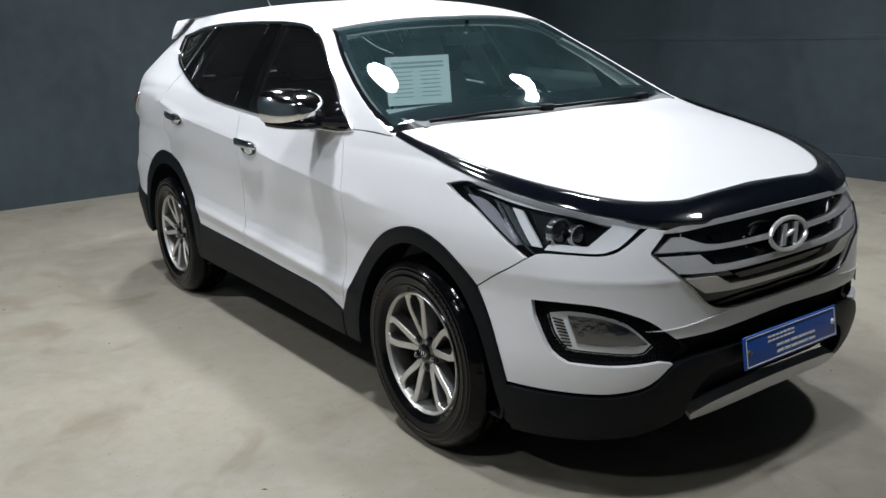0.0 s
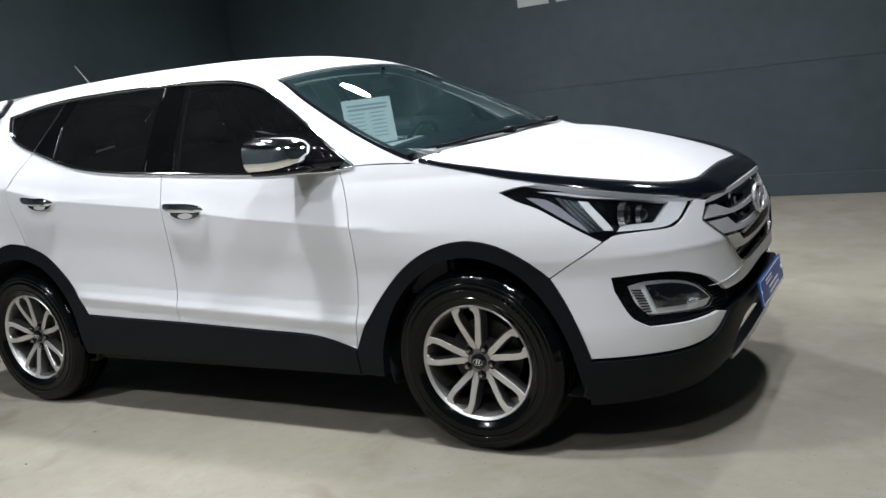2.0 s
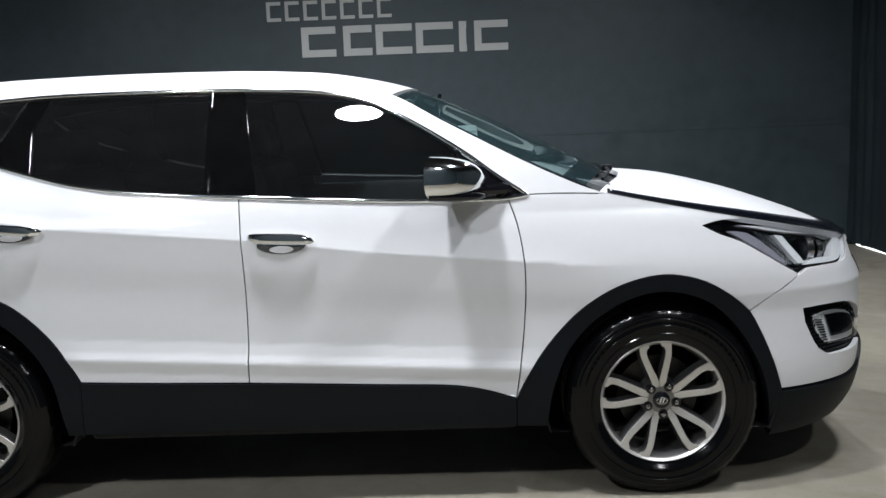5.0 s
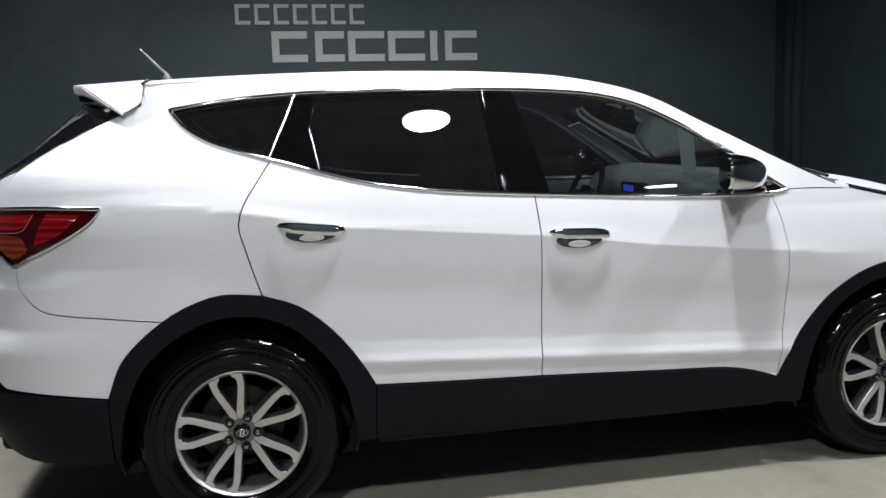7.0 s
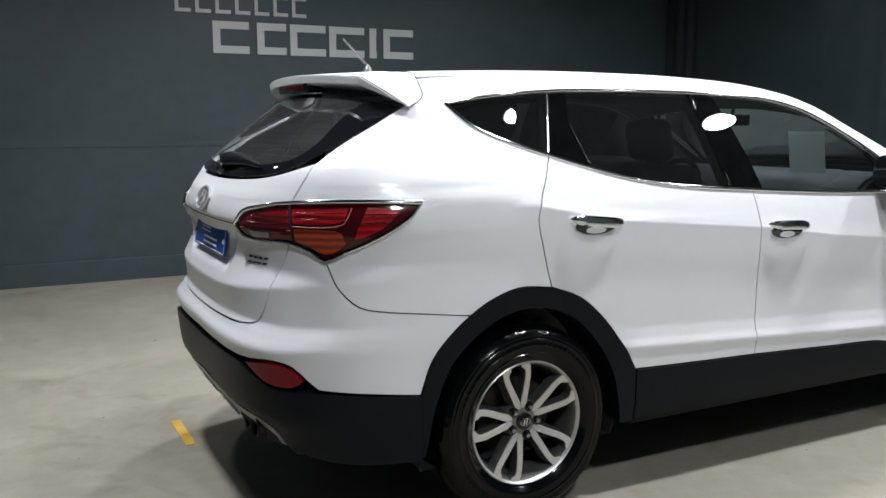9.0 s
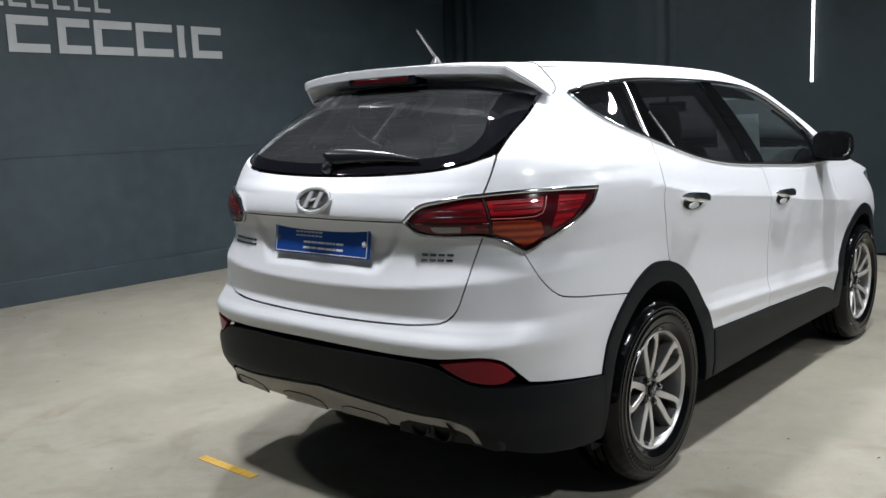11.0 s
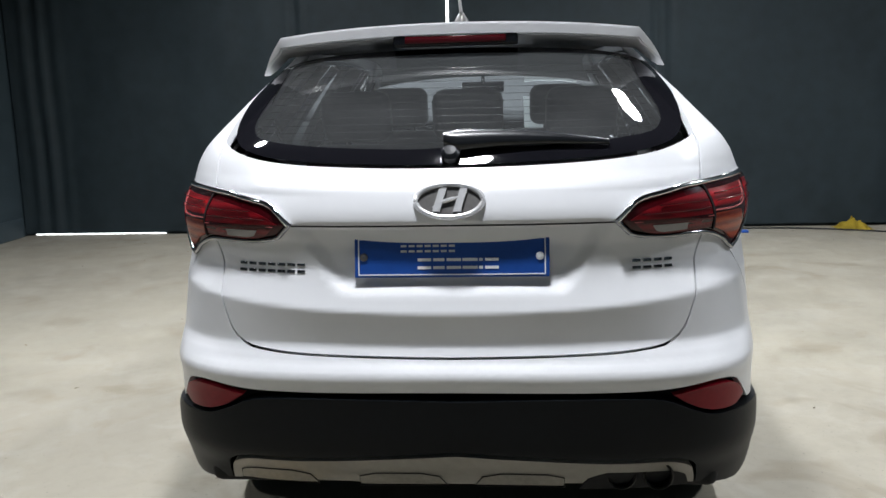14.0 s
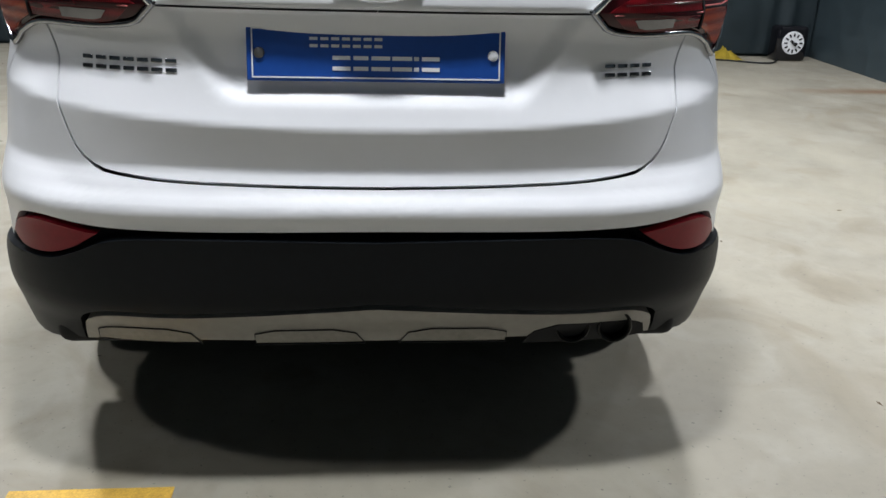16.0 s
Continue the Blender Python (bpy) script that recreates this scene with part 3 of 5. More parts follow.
# ceiling lamps: round high-bay fittings, used for the added fill lamps too
for x, y, watts in LAMPS:
    lamp = thing("ceiling_or_fill_lamp", "round white high-bay lamp or added fill lamp overhead", "lamp", (x, y, LAMP_Z), "ceiling lamps")
    bm = bmesh.new()
    lathe(bm, [(.02, .26), (.07, .24), (.1, .12), (.18, .04), (.19, .0), (.17, .0)], 40, pose(0, 0, 0, 90, 0, 0))
    part("housing", bm, GUNMETAL, lamp)
    bm = bmesh.new()
    lathe(bm, [(.001, .012), (.165, .012), (.168, .02), (.001, .02)], 40, pose(0, 0, 0, 90, 0, 0))
    part("diffuser", bm, LAMPGLOW, lamp, "glowing white lens")
    bm = bmesh.new()
    tube(bm, [(0, 0, .25), (0, 0, ZC - LAMP_Z)], .012)
    part("cable", bm, PLASTIC, lamp)
    light = bpy.data.lights.new("lamp_light", "AREA")
    light.shape, light.size, light.energy, light.color = "DISK", 0.32, watts, (0.95, 0.985, 1.045)
    light.spread = radians(150)
    ob = new("lamp_light", light)
    ob.location = (x, y, LAMP_Z - .03)

# hanging sheet along the east wall, with folds
bm = bmesh.new()
ny, nz = 260, 24
grid = []
for i in range(ny + 1):
    y = Y0 + .03 + (Y1 - Y0 - .06) * i / ny
    col = []
    for j in range(nz + 1):
        z = .035 + (ZC - .04) * j / nz
        d = .035 * noise.noise((y * .9, z * .25, 1.0)) + .012 * noise.noise((y * 3.1, z * .8, 4.0))
        for yk, w, a, f in ((4.95, .22, .022, 34), (-1.62, .12, .03, 40), (-4.2, .18, .035, 26), (2.1, .1, .02, 40)):
            d += a * math.exp(-((y - yk) / w) ** 2) * math.sin(f * (y - yk) + 1.2 * noise.noise((z * .7, yk, 0)) + z * .15)
        col.append(bm.verts.new((X1 - .075 + d, y, z)))
    grid.append(col)
for a, b in zip(grid, grid[1:]):
    for j in range(nz):
        bm.faces.new((a[j], b[j], b[j + 1], a[j + 1]))
bmesh.ops.solidify(bm, geom=bm.faces[:], thickness=.004)
tagged(part("wall_sheet", bm, WALL, None, angle=80), "dark slate vinyl sheet hung along the wall in folds", "curtain", "", "structure")


# ---- car ----
car = thing("car", "white pearl SUV with black cladding and chrome trim", "car")
BOTH = (1, -1)
FD_FRONT = [(.80, .40), (.812, .48), (.835, .66), (.845, .83), (.84, .94), (.82, 1.06), (.79, 1.15)]
B_GAP = [(-.215, 1.19), (-.207, 1.06), (-.203, .89), (-.204, .72), (-.21, .49)]
R_GAP = [(-1.25, .87), (-1.27, .933), (-1.30, 1.037), (-1.32, 1.126), (-1.30, 1.195), (-1.25, 1.27), (-1.195, 1.348)]
BELT = [(-1.555, 1.541), (-1.50, 1.477), (-1.42, 1.426), (-1.32, 1.388), (-1.195, 1.349), (-1.02, 1.298), (-.85, 1.255), (-.68, 1.228), (-.48, 1.208), (-.215, 1.19), (.08, 1.172), (.40, 1.156), (.79, 1.15)]
WIN_UP = [(-1.555, 1.541), (-1.35, 1.571), (-1.07, 1.594), (-.75, 1.60), (-.35, 1.596), (-.10, 1.587), (.12, 1.566), (.28, 1.525), (.40, 1.467), (.52, 1.397), (.65, 1.313), (.75, 1.237), (.86, 1.165)]
SILL = [(-.855, .51), (-.58, .50), (-.21, .49), (.27, .47), (.59, .455), (.70, .432), (.80, .40)]
R_ARCH = [(-.855, .51), (-.90, .59), (-1.0, .72), (-1.12, .82), (-1.25, .87), (-1.40, .88), (-1.53, .84), (-1.60, .80), (-1.66, .755), (-1.75, .66), (-1.80, .54)]
F_ARCH = [(.80, .40), (.86, .51), (.95, .63), (1.07, .745), (1.21, .822), (1.37, .853), (1.52, .825), (1.65, .755), (1.72, .70), (1.77, .62), (1.835, .49), (1.875, .39)]
BSEAM = [(-1.60, .80), (-1.80, .825), (-1.95, .842), (-2.04, .86), (-2.13, .919), (-2.215, 1.012)]
HATCH = [(-2.40, 1.072), (-2.43, 1.019), (-2.485, .92), (-2.53, .83), (-2.58, .792), (-2.69, .775), (-3.0, .762), (-3.4, .757)]
HL_TOP = [(1.535, 1.026), (1.60, 1.04), (1.69, 1.044), (1.80, 1.030), (1.99, 1.006), (2.24, .977), (2.40, .951), (2.50, .928)]
HL_LOW = [(1.535, 1.026), (1.60, .995), (1.69, .965), (1.80, .911), (1.90, .86), (1.975, .826)]
HL_FRONT = [(1.975, .826), (2.02, .845), (2.15, .851), (2.325, .852), (2.385, .866), (2.45, .900), (2.50, .928)]
FSEAM = [(1.975, .826), (1.90, .79), (1.83, .758), (1.72, .70)]


def edge_run(a, b, n=14, drop=0.0):
    """The line where side and top meet, as wrapped coordinates, between two x."""
    out = []
    for i in range(n + 1):
        x = a + (b - a) * i / n
        z = float(EDGE(x)) - drop
        out.append((math.copysign(abs(x) + float(half_width(x, z) - contour(x, z)), x), z))
    return out


def between(line, a, b):
    """The stretch of a line between two of its points, either way."""
    i, j = line.index(a), line.index(b)
    return line[i:j + 1] if i <= j else line[j:i + 1][::-1]


def door(name, pts, handle):
    made = panel(name, pts, car, PAINT, sides=BOTH, rz=.014, follow=True)
    hx, hz = handle
    for s, d in zip(BOTH, made):
        bm = bmesh.new()
        n, ring = 24, []
        ts = [i / n * 2 - 1 for i in range(n + 1)]
        line = on_sides([(hx + t * .125, hz - t * .013) for t in ts], [.012 + .026 * (1 - t * t) ** .5 for t in ts])
        for t, c in zip(ts, line):
            h, w = .019 * (1 - abs(t) ** 4) ** .5 + .001, .009 * (1 - t**4) + .001
            ring.append([bm.verts.new((c.x, (c.y - w * math.cos(k / 8 * 2 * math.pi)) * s, c.z + h * math.sin(k / 8 * 2 * math.pi) + .014)) for k in range(8)])
        for a, b in zip(ring, ring[1:]):
            for k in range(8):
                bm.faces.new((a[k], a[(k + 1) % 8], b[(k + 1) % 8], b[k]))
        part("door_handle", bm, CHROME, d, "chrome door handle")
        oval = [(hx + .092 * math.cos(a), hz - .006 + .032 * math.sin(a)) for a in [k / 28 * 2 * math.pi for k in range(28)]]
        panel("handle_cup", oval, d, CHROME_DARK, gap=0, off=.004, thick=.006, res=.03, sides=(s,), label="chrome cup behind the handle")
        # white oval painted in for the pale reflection low in the chrome cup
        panel("cup_glint", [(hx + .045 * math.cos(a), hz - .022 + .013 * math.sin(a)) for a in [k / 24 * 2 * math.pi for k in range(24)]], d, PAINT, gap=0, off=.006, thick=.004, res=.03, sides=(s,))
    return made


fd = door("front_door", outline(B_GAP, between(SILL, (-.21, .49), (.80, .40)), FD_FRONT, [(.79, 1.15), (.40, 1.156), (.08, 1.172), (-.215, 1.19)]), (-.055, 1.02))
rd = door("rear_door", outline(B_GAP, [(-.21, .49), (-.58, .50), (-.855, .51)], between(R_ARCH, (-.855, .51), (-1.25, .87)), R_GAP, [(-1.195, 1.348), (-1.02, 1.298), (-.85, 1.255), (-.68, 1.228), (-.48, 1.208), (-.215, 1.19)]), (-1.065, 1.095))
panel("quarter_panel", outline(R_GAP, between(BELT, (-1.195, 1.349), (-1.555, 1.541)), [(-1.555, 1.541), *edge_run(-1.54, -1.54, 1)[:1]], edge_run(-1.54, -1.64, 3), [*edge_run(-1.64, -1.64, 1)[:1], (-1.67, 1.56)],
      [(-1.67, 1.56), (-1.74, 1.532), (-1.89, 1.468), (-2.07, 1.396), (-2.20, 1.335)], [(-2.20, 1.335), (-2.27, 1.28), (-2.36, 1.206)], [(-2.36, 1.206), (-2.07, 1.212), (-1.80, 1.205)], [(-1.80, 1.205), (-1.825, 1.166), (-1.91, 1.118), (-2.04, 1.067), (-2.215, 1.012)],
      BSEAM[::-1], between(R_ARCH, (-1.60, .80), (-1.25, .87))), car, PAINT, sides=BOTH)
panel("roof_side", outline(WIN_UP, [(.86, 1.165), (1.0, 1.165), (1.145, 1.158)], edge_run(1.14, -1.60, 50), [*edge_run(-1.60, -1.60, 1)[:1], (-1.555, 1.541)]), car, PAINT, sides=BOTH, gap=.001, off=.0007, label="white windscreen pillar and roof rail")
panel("front_fender", outline(FD_FRONT, [(.79, 1.15), (.86, 1.163), (1.145, 1.158)], edge_run(1.145, 1.62, 10), [(1.66, 1.053), (1.69, 1.044)], [(1.69, 1.044), (1.60, 1.04), (1.535, 1.026)], HL_LOW, FSEAM, between(F_ARCH, (1.72, .70), (.80, .40))), car, PAINT, sides=BOTH)
FOG_TOP = [(2.63, .575), (2.57, .61), (2.51, .64), (2.40, .672), (2.29, .69), (2.12, .694), (1.99, .690)]
FOG_SIDE = [(1.99, .690), (2.00, .64), (2.03, .59), (2.08, .533), (2.16, .500)]
FOG_LOW = [(2.16, .500), (2.40, .499), (2.57, .508)]
front_bumper = panel("front_bumper", outline(FSEAM[::-1], HL_FRONT, [(2.50, .928), (2.585, .916)], [(2.585, .916), (2.52, .854)], [(2.52, .854), (2.67, .758), (2.77, .668), (2.84, .645), (3.5, .637)], [(3.5, .637), (3.5, .592)],
      [(3.5, .592), (3.1, .584), (2.82, .575), (2.63, .575)], FOG_TOP, FOG_SIDE, FOG_LOW, [(2.57, .508), (2.63, .497)], [(2.63, .497), (2.53, .432), (2.39, .405), (2.14, .396), (1.875, .39)], between(F_ARCH, (1.875, .39), (1.72, .70))), car, PAINT, centre=True)[0]
fold = spline([(2.49, .612), (2.60, .610), (2.72, .618), (2.85, .634), (2.92, .645)])
strip("bumper_fold", fold, front_bumper, PAINT, [.0005 + .0032 * math.sin(math.pi * i / (len(fold) - 1)) for i in range(len(fold))], .0005, BOTH)
rear_bumper = panel("rear_bumper", outline(BSEAM, [(-2.215, 1.012), (-2.28, 1.043), (-2.33, 1.058), (-2.40, 1.072)], HATCH, [(-3.4, .757), (-3.4, .668)], [(-3.4, .668), (-2.66, .668), (-2.43, .682), (-2.33, .665), (-2.26, .62), (-2.21, .588)], [(-2.21, .588), (-2.02, .567), (-1.80, .54)],
      between(R_ARCH, (-1.80, .54), (-1.60, .80))), car, PAINT, centre=True, res=.035, rz=.014)[0]
tailgate = panel("tailgate", outline([(-3.4, 1.264), (-2.9, 1.268), (-2.56, 1.284), (-2.40, 1.302), (-2.29, 1.321), (-2.20, 1.337)], [(-2.20, 1.337), (-2.27, 1.28), (-2.36, 1.206)], [(-2.36, 1.206), (-2.55, 1.185), (-2.67, 1.165), (-2.755, 1.122)],
      [(-2.755, 1.122), (-2.71, 1.088), (-2.62, 1.075), (-2.40, 1.072)], HATCH), car, PAINT, centre=True, res=.022, rz=.010, gap=.004)[0]
roof = panel("roof", outline([(-1.645, -1), (-1.0, -1), (0, -1), (.36, -1)], [(.36, -1), (.40, -.6), (.43, 0), (.40, .6), (.36, 1)], [(.36, 1), (0, 1), (-1.0, 1), (-1.645, 1)], [(-1.645, 1), (-1.645, -1)]), car, PAINT, surf="top", res=.06)[0]
bonnet = panel("bonnet", outline([(1.13, -1), (1.5, -1), (2.0, -1), (2.16, -1)], [(2.16, -1), (2.195, -.9), (2.2, 0), (2.195, .9), (2.16, 1)], [(2.16, 1), (2.0, 1), (1.5, 1), (1.13, 1)], [(1.13, 1), (1.22, .7), (1.295, .3), (1.30, 0), (1.295, -.3), (1.22, -.7), (1.13, -1)]), car, PAINT, surf="top", res=.05)[0]
windscreen = panel("windscreen", outline([(.375, -.97), (.54, -.97), (.88, -.97), (1.09, -.96)], [(1.09, -.96), (1.16, -.7), (1.225, -.35), (1.24, 0), (1.225, .35), (1.16, .7), (1.09, .96)], [(1.09, .96), (.88, .97), (.54, .97), (.375, .97)], [(.375, .97), (.41, .6), (.44, 0), (.41, -.6), (.375, -.97)]), car, SCREEN_GLASS, surf="top", res=.03, thick=.005, off=-.003)[0]
windscreen.visible_shadow = False
panel("cowl", outline([(1.09, -.96), (1.16, -.7), (1.225, -.35), (1.24, 0), (1.225, .35), (1.16, .7), (1.09, .96)], [(1.09, .96), (1.15, .96)], [(1.15, .96), (1.23, .7), (1.305, .3), (1.31, 0), (1.305, -.3), (1.23, -.7), (1.15, -.96)], [(1.15, -.96), (1.09, -.96)]), car, PLASTIC, surf="top", off=-.032, gap=0, label="black plastic cowl below the windscreen")
panel("glass_border", outline([(1.085, -.955), (1.155, -.7), (1.22, -.35), (1.235, 0), (1.22, .35), (1.155, .7), (1.085, .955)], [(1.085, .955), (1.0, .957)], [(1.0, .957), (1.065, .7), (1.125, .35), (1.14, 0), (1.125, -.35), (1.065, -.7), (1.0, -.957)], [(1.0, -.957), (1.085, -.955)]), windscreen, GLOSS, surf="top", off=-.0095, thick=.001, gap=0)
panel("glass_border", outline([(.38, -.96), (.415, -.6), (.445, 0), (.415, .6), (.38, .96)], [(.38, .96), (.405, .96)], [(.405, .96), (.44, .6), (.47, 0), (.44, -.6), (.405, -.96)], [(.405, -.96), (.38, -.96)]), windscreen, GLOSS, surf="top", off=-.0095, thick=.001, gap=0)
for v in (-1, 1):
    panel("glass_border", outline([(.40, .955 * v), (.55, .955 * v), (.88, .955 * v), (1.07, .95 * v)], [(1.07, .95 * v), (1.05, .925 * v)], [(1.05, .925 * v), (.88, .93 * v), (.55, .92 * v), (.41, .91 * v)], [(.41, .91 * v), (.40, .955 * v)]), windscreen, GLOSS, surf="top", off=-.0095, thick=.001, gap=0)
for v in (-1, 1):
    panel("windscreen_seal", outline([(.375, .97 * v), (.54, .97 * v), (.88, .97 * v), (1.09, .96 * v)], [(1.09, .96 * v), (1.13, .998 * v)], [(1.13, .998 * v), (.88, .998 * v), (.54, .998 * v), (.36, .998 * v)], [(.36, .998 * v), (.375, .97 * v)]), car, GLOSS, surf="top", off=-.004, gap=0)
rear_glass = panel("rear_window", outline([(-3.5, 1.268), (-2.9, 1.272), (-2.56, 1.288), (-2.40, 1.307), (-2.27, 1.335), (-2.07, 1.402), (-1.89, 1.472), (-1.75, 1.535)], [(-1.75, 1.535), (-2.05, 1.575), (-2.43, 1.592), (-3.5, 1.595)]), car, REAR_GLASS, centre=True, thick=.005, off=-.003, rake=.35)[0]

panel("glass_border", outline([(-3.5, 1.27), (-2.9, 1.274), (-2.56, 1.29), (-2.40, 1.309), (-2.27, 1.337), (-2.07, 1.404), (-1.89, 1.474), (-1.76, 1.533)], [(-1.76, 1.533), (-1.93, 1.545)], [(-1.93, 1.545), (-2.08, 1.475), (-2.20, 1.40), (-2.33, 1.352), (-2.45, 1.335), (-2.7, 1.318), (-2.95, 1.312), (-3.02, 1.318), (-3.5, 1.322)], [(-3.5, 1.322), (-3.5, 1.27)]), rear_glass, GLOSS, centre=True, thick=.001, off=-.0005, gap=0, rake=.35)
panel("glass_border", outline([(-1.79, 1.535), (-2.06, 1.562), (-2.43, 1.574), (-3.5, 1.577)], [(-3.5, 1.577), (-3.5, 1.594)], [(-3.5, 1.594), (-2.43, 1.591), (-2.05, 1.574), (-1.79, 1.538)]), rear_glass, GLOSS, centre=True, thick=.001, off=-.0005, gap=0, rake=.35)
for i in range(11):
    z = 1.345 + i * .0195
    strip("heater_line", [(-(float(REAR(z)) + float(half_width(-1.9, z))) + .001, z), (-2.75 + i * .012, z), (-2.5 + i * .03, z), (-2.33 + i * .034, z)], rear_glass, GUNMETAL, .0008, -.010, BOTH)

# side glass, pillars and chrome lines
for s, d in zip(BOTH, fd):
    panel("door_window", outline([(-.15, 1.195), (-.225, 1.583)], [(-.225, 1.583), (-.10, 1.577), (.12, 1.556), (.28, 1.515), (.40, 1.457), (.52, 1.387), (.60, 1.335)], [(.60, 1.335), (.665, 1.165)], [(.665, 1.165), (.40, 1.163), (.08, 1.18), (-.15, 1.195)]), d, DOOR_GLASS, sides=(s,), off=-.006, thick=.005, gap=0)
    panel("mirror_sail", outline([(.60, 1.335), (.75, 1.232), (.855, 1.16)], [(.855, 1.16), (.665, 1.163)], [(.665, 1.163), (.60, 1.335)]), d, GLOSS, sides=(s,), off=-.001, gap=0)
    panel("window_frame", outline([(-.345, 1.205), (-.365, 1.592)], [(-.365, 1.592), (-.225, 1.589)], [(-.225, 1.589), (-.15, 1.193)], [(-.15, 1.193), (-.345, 1.205)]), d, PILLAR, sides=(s,), off=-.003, gap=0)
for s, d in zip(BOTH, rd):
    panel("door_window", outline([(-.345, 1.207), (-.365, 1.588)], [(-.365, 1.588), (-.7, 1.592), (-1.0, 1.588)], [(-1.0, 1.588), (-1.045, 1.46), (-1.02, 1.308)], [(-1.02, 1.308), (-.85, 1.265), (-.68, 1.238), (-.48, 1.216), (-.345, 1.207)]), d, PRIVACY, sides=(s,), off=-.006, thick=.005, gap=0)
    panel("window_frame", outline([(-1.02, 1.303), (-1.045, 1.46), (-1.0, 1.590)], [(-1.0, 1.590), (-1.085, 1.587)], [(-1.085, 1.587), (-1.195, 1.354)], [(-1.195, 1.354), (-1.02, 1.303)]), d, PILLAR, sides=(s,), off=-.003, gap=0)
    strip("window_bar", [(-.33, 1.21), (-.352, 1.59)], d, CHROME_DARK, .0035, .0, sides=(s,))
strip("window_bar", [(-1.20 + .18, 1.31), (-1.045, 1.46)], car, CHROME_DARK, .0035, .0, BOTH)
panel("quarter_window", outline([(-1.205, 1.358), (-1.32, 1.395), (-1.42, 1.433), (-1.495, 1.482), (-1.54, 1.541)], [(-1.54, 1.541), (-1.35, 1.566), (-1.095, 1.586)], [(-1.095, 1.586), (-1.205, 1.358)]), car, PRIVACY, sides=BOTH, off=-.006, thick=.005, gap=0)
strip("belt_trim", spline(BELT[:-1] + [(.79, 1.152), (.865, 1.163)]), car, CHROME, .0085, .002, BOTH, label="chrome strip below the side windows")
strip("window_trim", spline(WIN_UP), car, CHROME, .0085, .002, BOTH, label="chrome strip above the side windows")
strip("pillar_trim", [(-1.198, 1.352), (-1.09, 1.588)], car, CHROME, .004, .0, BOTH)

# black cladding
F_IN = [(1.835, .225), (1.795, .41), (1.735, .54), (1.645, .66), (1.54, .745), (1.40, .788), (1.27, .778), (1.13, .71), (1.01, .59), (.94, .43), (.915, .285)]
R_IN = [(-1.785, .31), (-1.745, .49), (-1.67, .64), (-1.56, .735), (-1.44, .79), (-1.30, .798), (-1.16, .75), (-1.05, .65), (-.97, .52), (-.94, .39), (-.925, .30)]
panel("front_arch_cladding", outline(F_ARCH, [(1.875, .39), (1.86, .22)], [(1.86, .22), (1.835, .225)], F_IN, [(.915, .285), (.80, .29)], [(.80, .29), (.80, .40)]), car, PLASTIC, sides=BOTH, gap=.001, off=.006, thick=.05, crown=.007)
panel("rear_arch_cladding", outline(R_ARCH, [(-1.80, .54), (-1.80, .31)], [(-1.80, .31), (-1.785, .31)], R_IN, [(-.925, .30), (-.86, .30)], [(-.86, .30), (-.855, .51)]), car, PLASTIC, sides=BOTH, gap=.001, off=.006, thick=.05, crown=.007)
panel("sill_cladding", outline(SILL, [(.80, .40), (.80, .288)], [(.80, .288), (-.21, .303), (-.86, .303)], [(-.86, .303), (-.855, .51)]), car, PLASTIC, sides=BOTH, off=.010, thick=.06, crown=.006)
panel("front_lower_cladding", outline([(1.865, .383), (2.14, .389), (2.39, .398), (2.53, .425), (2.63, .492), (2.70, .508), (2.87, .513), (3.5, .513)], [(3.5, .513), (3.5, .45)], [(3.5, .45), (2.95, .445), (2.80, .435), (2.73, .385), (2.67, .29)], [(2.67, .29), (2.52, .245), (2.39, .225), (2.09, .205), (1.85, .195)], [(1.85, .195), (1.865, .383)]), car, PLASTIC, centre=True, off=.010, thick=.05, crown=.006)
panel("rear_lower_cladding", outline([(-1.80, .54), (-2.02, .562), (-2.21, .58), (-2.33, .585), (-2.47, .59), (-2.56, .615), (-2.66, .647), (-3.4, .648)], [(-3.4, .648), (-3.4, .507)], [(-3.4, .507), (-2.79, .472), (-2.57, .466), (-2.47, .43), (-2.42, .36)], [(-2.42, .36), (-2.2, .325), (-1.90, .305), (-1.80, .305)], [(-1.80, .305), (-1.80, .54)]), car, PLASTIC, centre=True, off=.012, thick=.05, crown=.006)
panel("rear_skid_plate", outline([(-3.4, .502), (-2.79, .467), (-2.57, .46), (-2.475, .425), (-2.425, .362)], [(-2.425, .362), (-2.55, .378), (-2.73, .384), (-3.4, .372)]), car, SKID, centre=True, off=.014, thick=.04, crown=.006, label="dusty silver skid plate")
panel("front_skid_plate", outline([(2.69, .305), (2.78, .33), (2.95, .345), (3.5, .35)], [(3.5, .35), (3.5, .29)], [(3.5, .29), (2.95, .285), (2.69, .275)], [(2.69, .275), (2.69, .305)]), car, SATIN, centre=True, off=.02, thick=.04, crown=.004, label="silver skid plate")
fog_surround = panel("fog_surround", outline([(2.57, .508), (2.63, .497), (2.70, .53), (2.63, .575)], FOG_TOP, FOG_SIDE, FOG_LOW), car, PLASTIC, sides=BOTH, off=-.024, thick=.02, gap=-.006, label="black honeycomb fog lamp surround")
panel("lower_intake", outline([(2.60, .55), (2.8, .578), (3.5, .595)], [(3.5, .595), (3.5, .33)], [(3.5, .33), (2.6, .30)], [(2.6, .30), (2.6, .55)]), car, DARK, centre=True, off=-.045, gap=0)
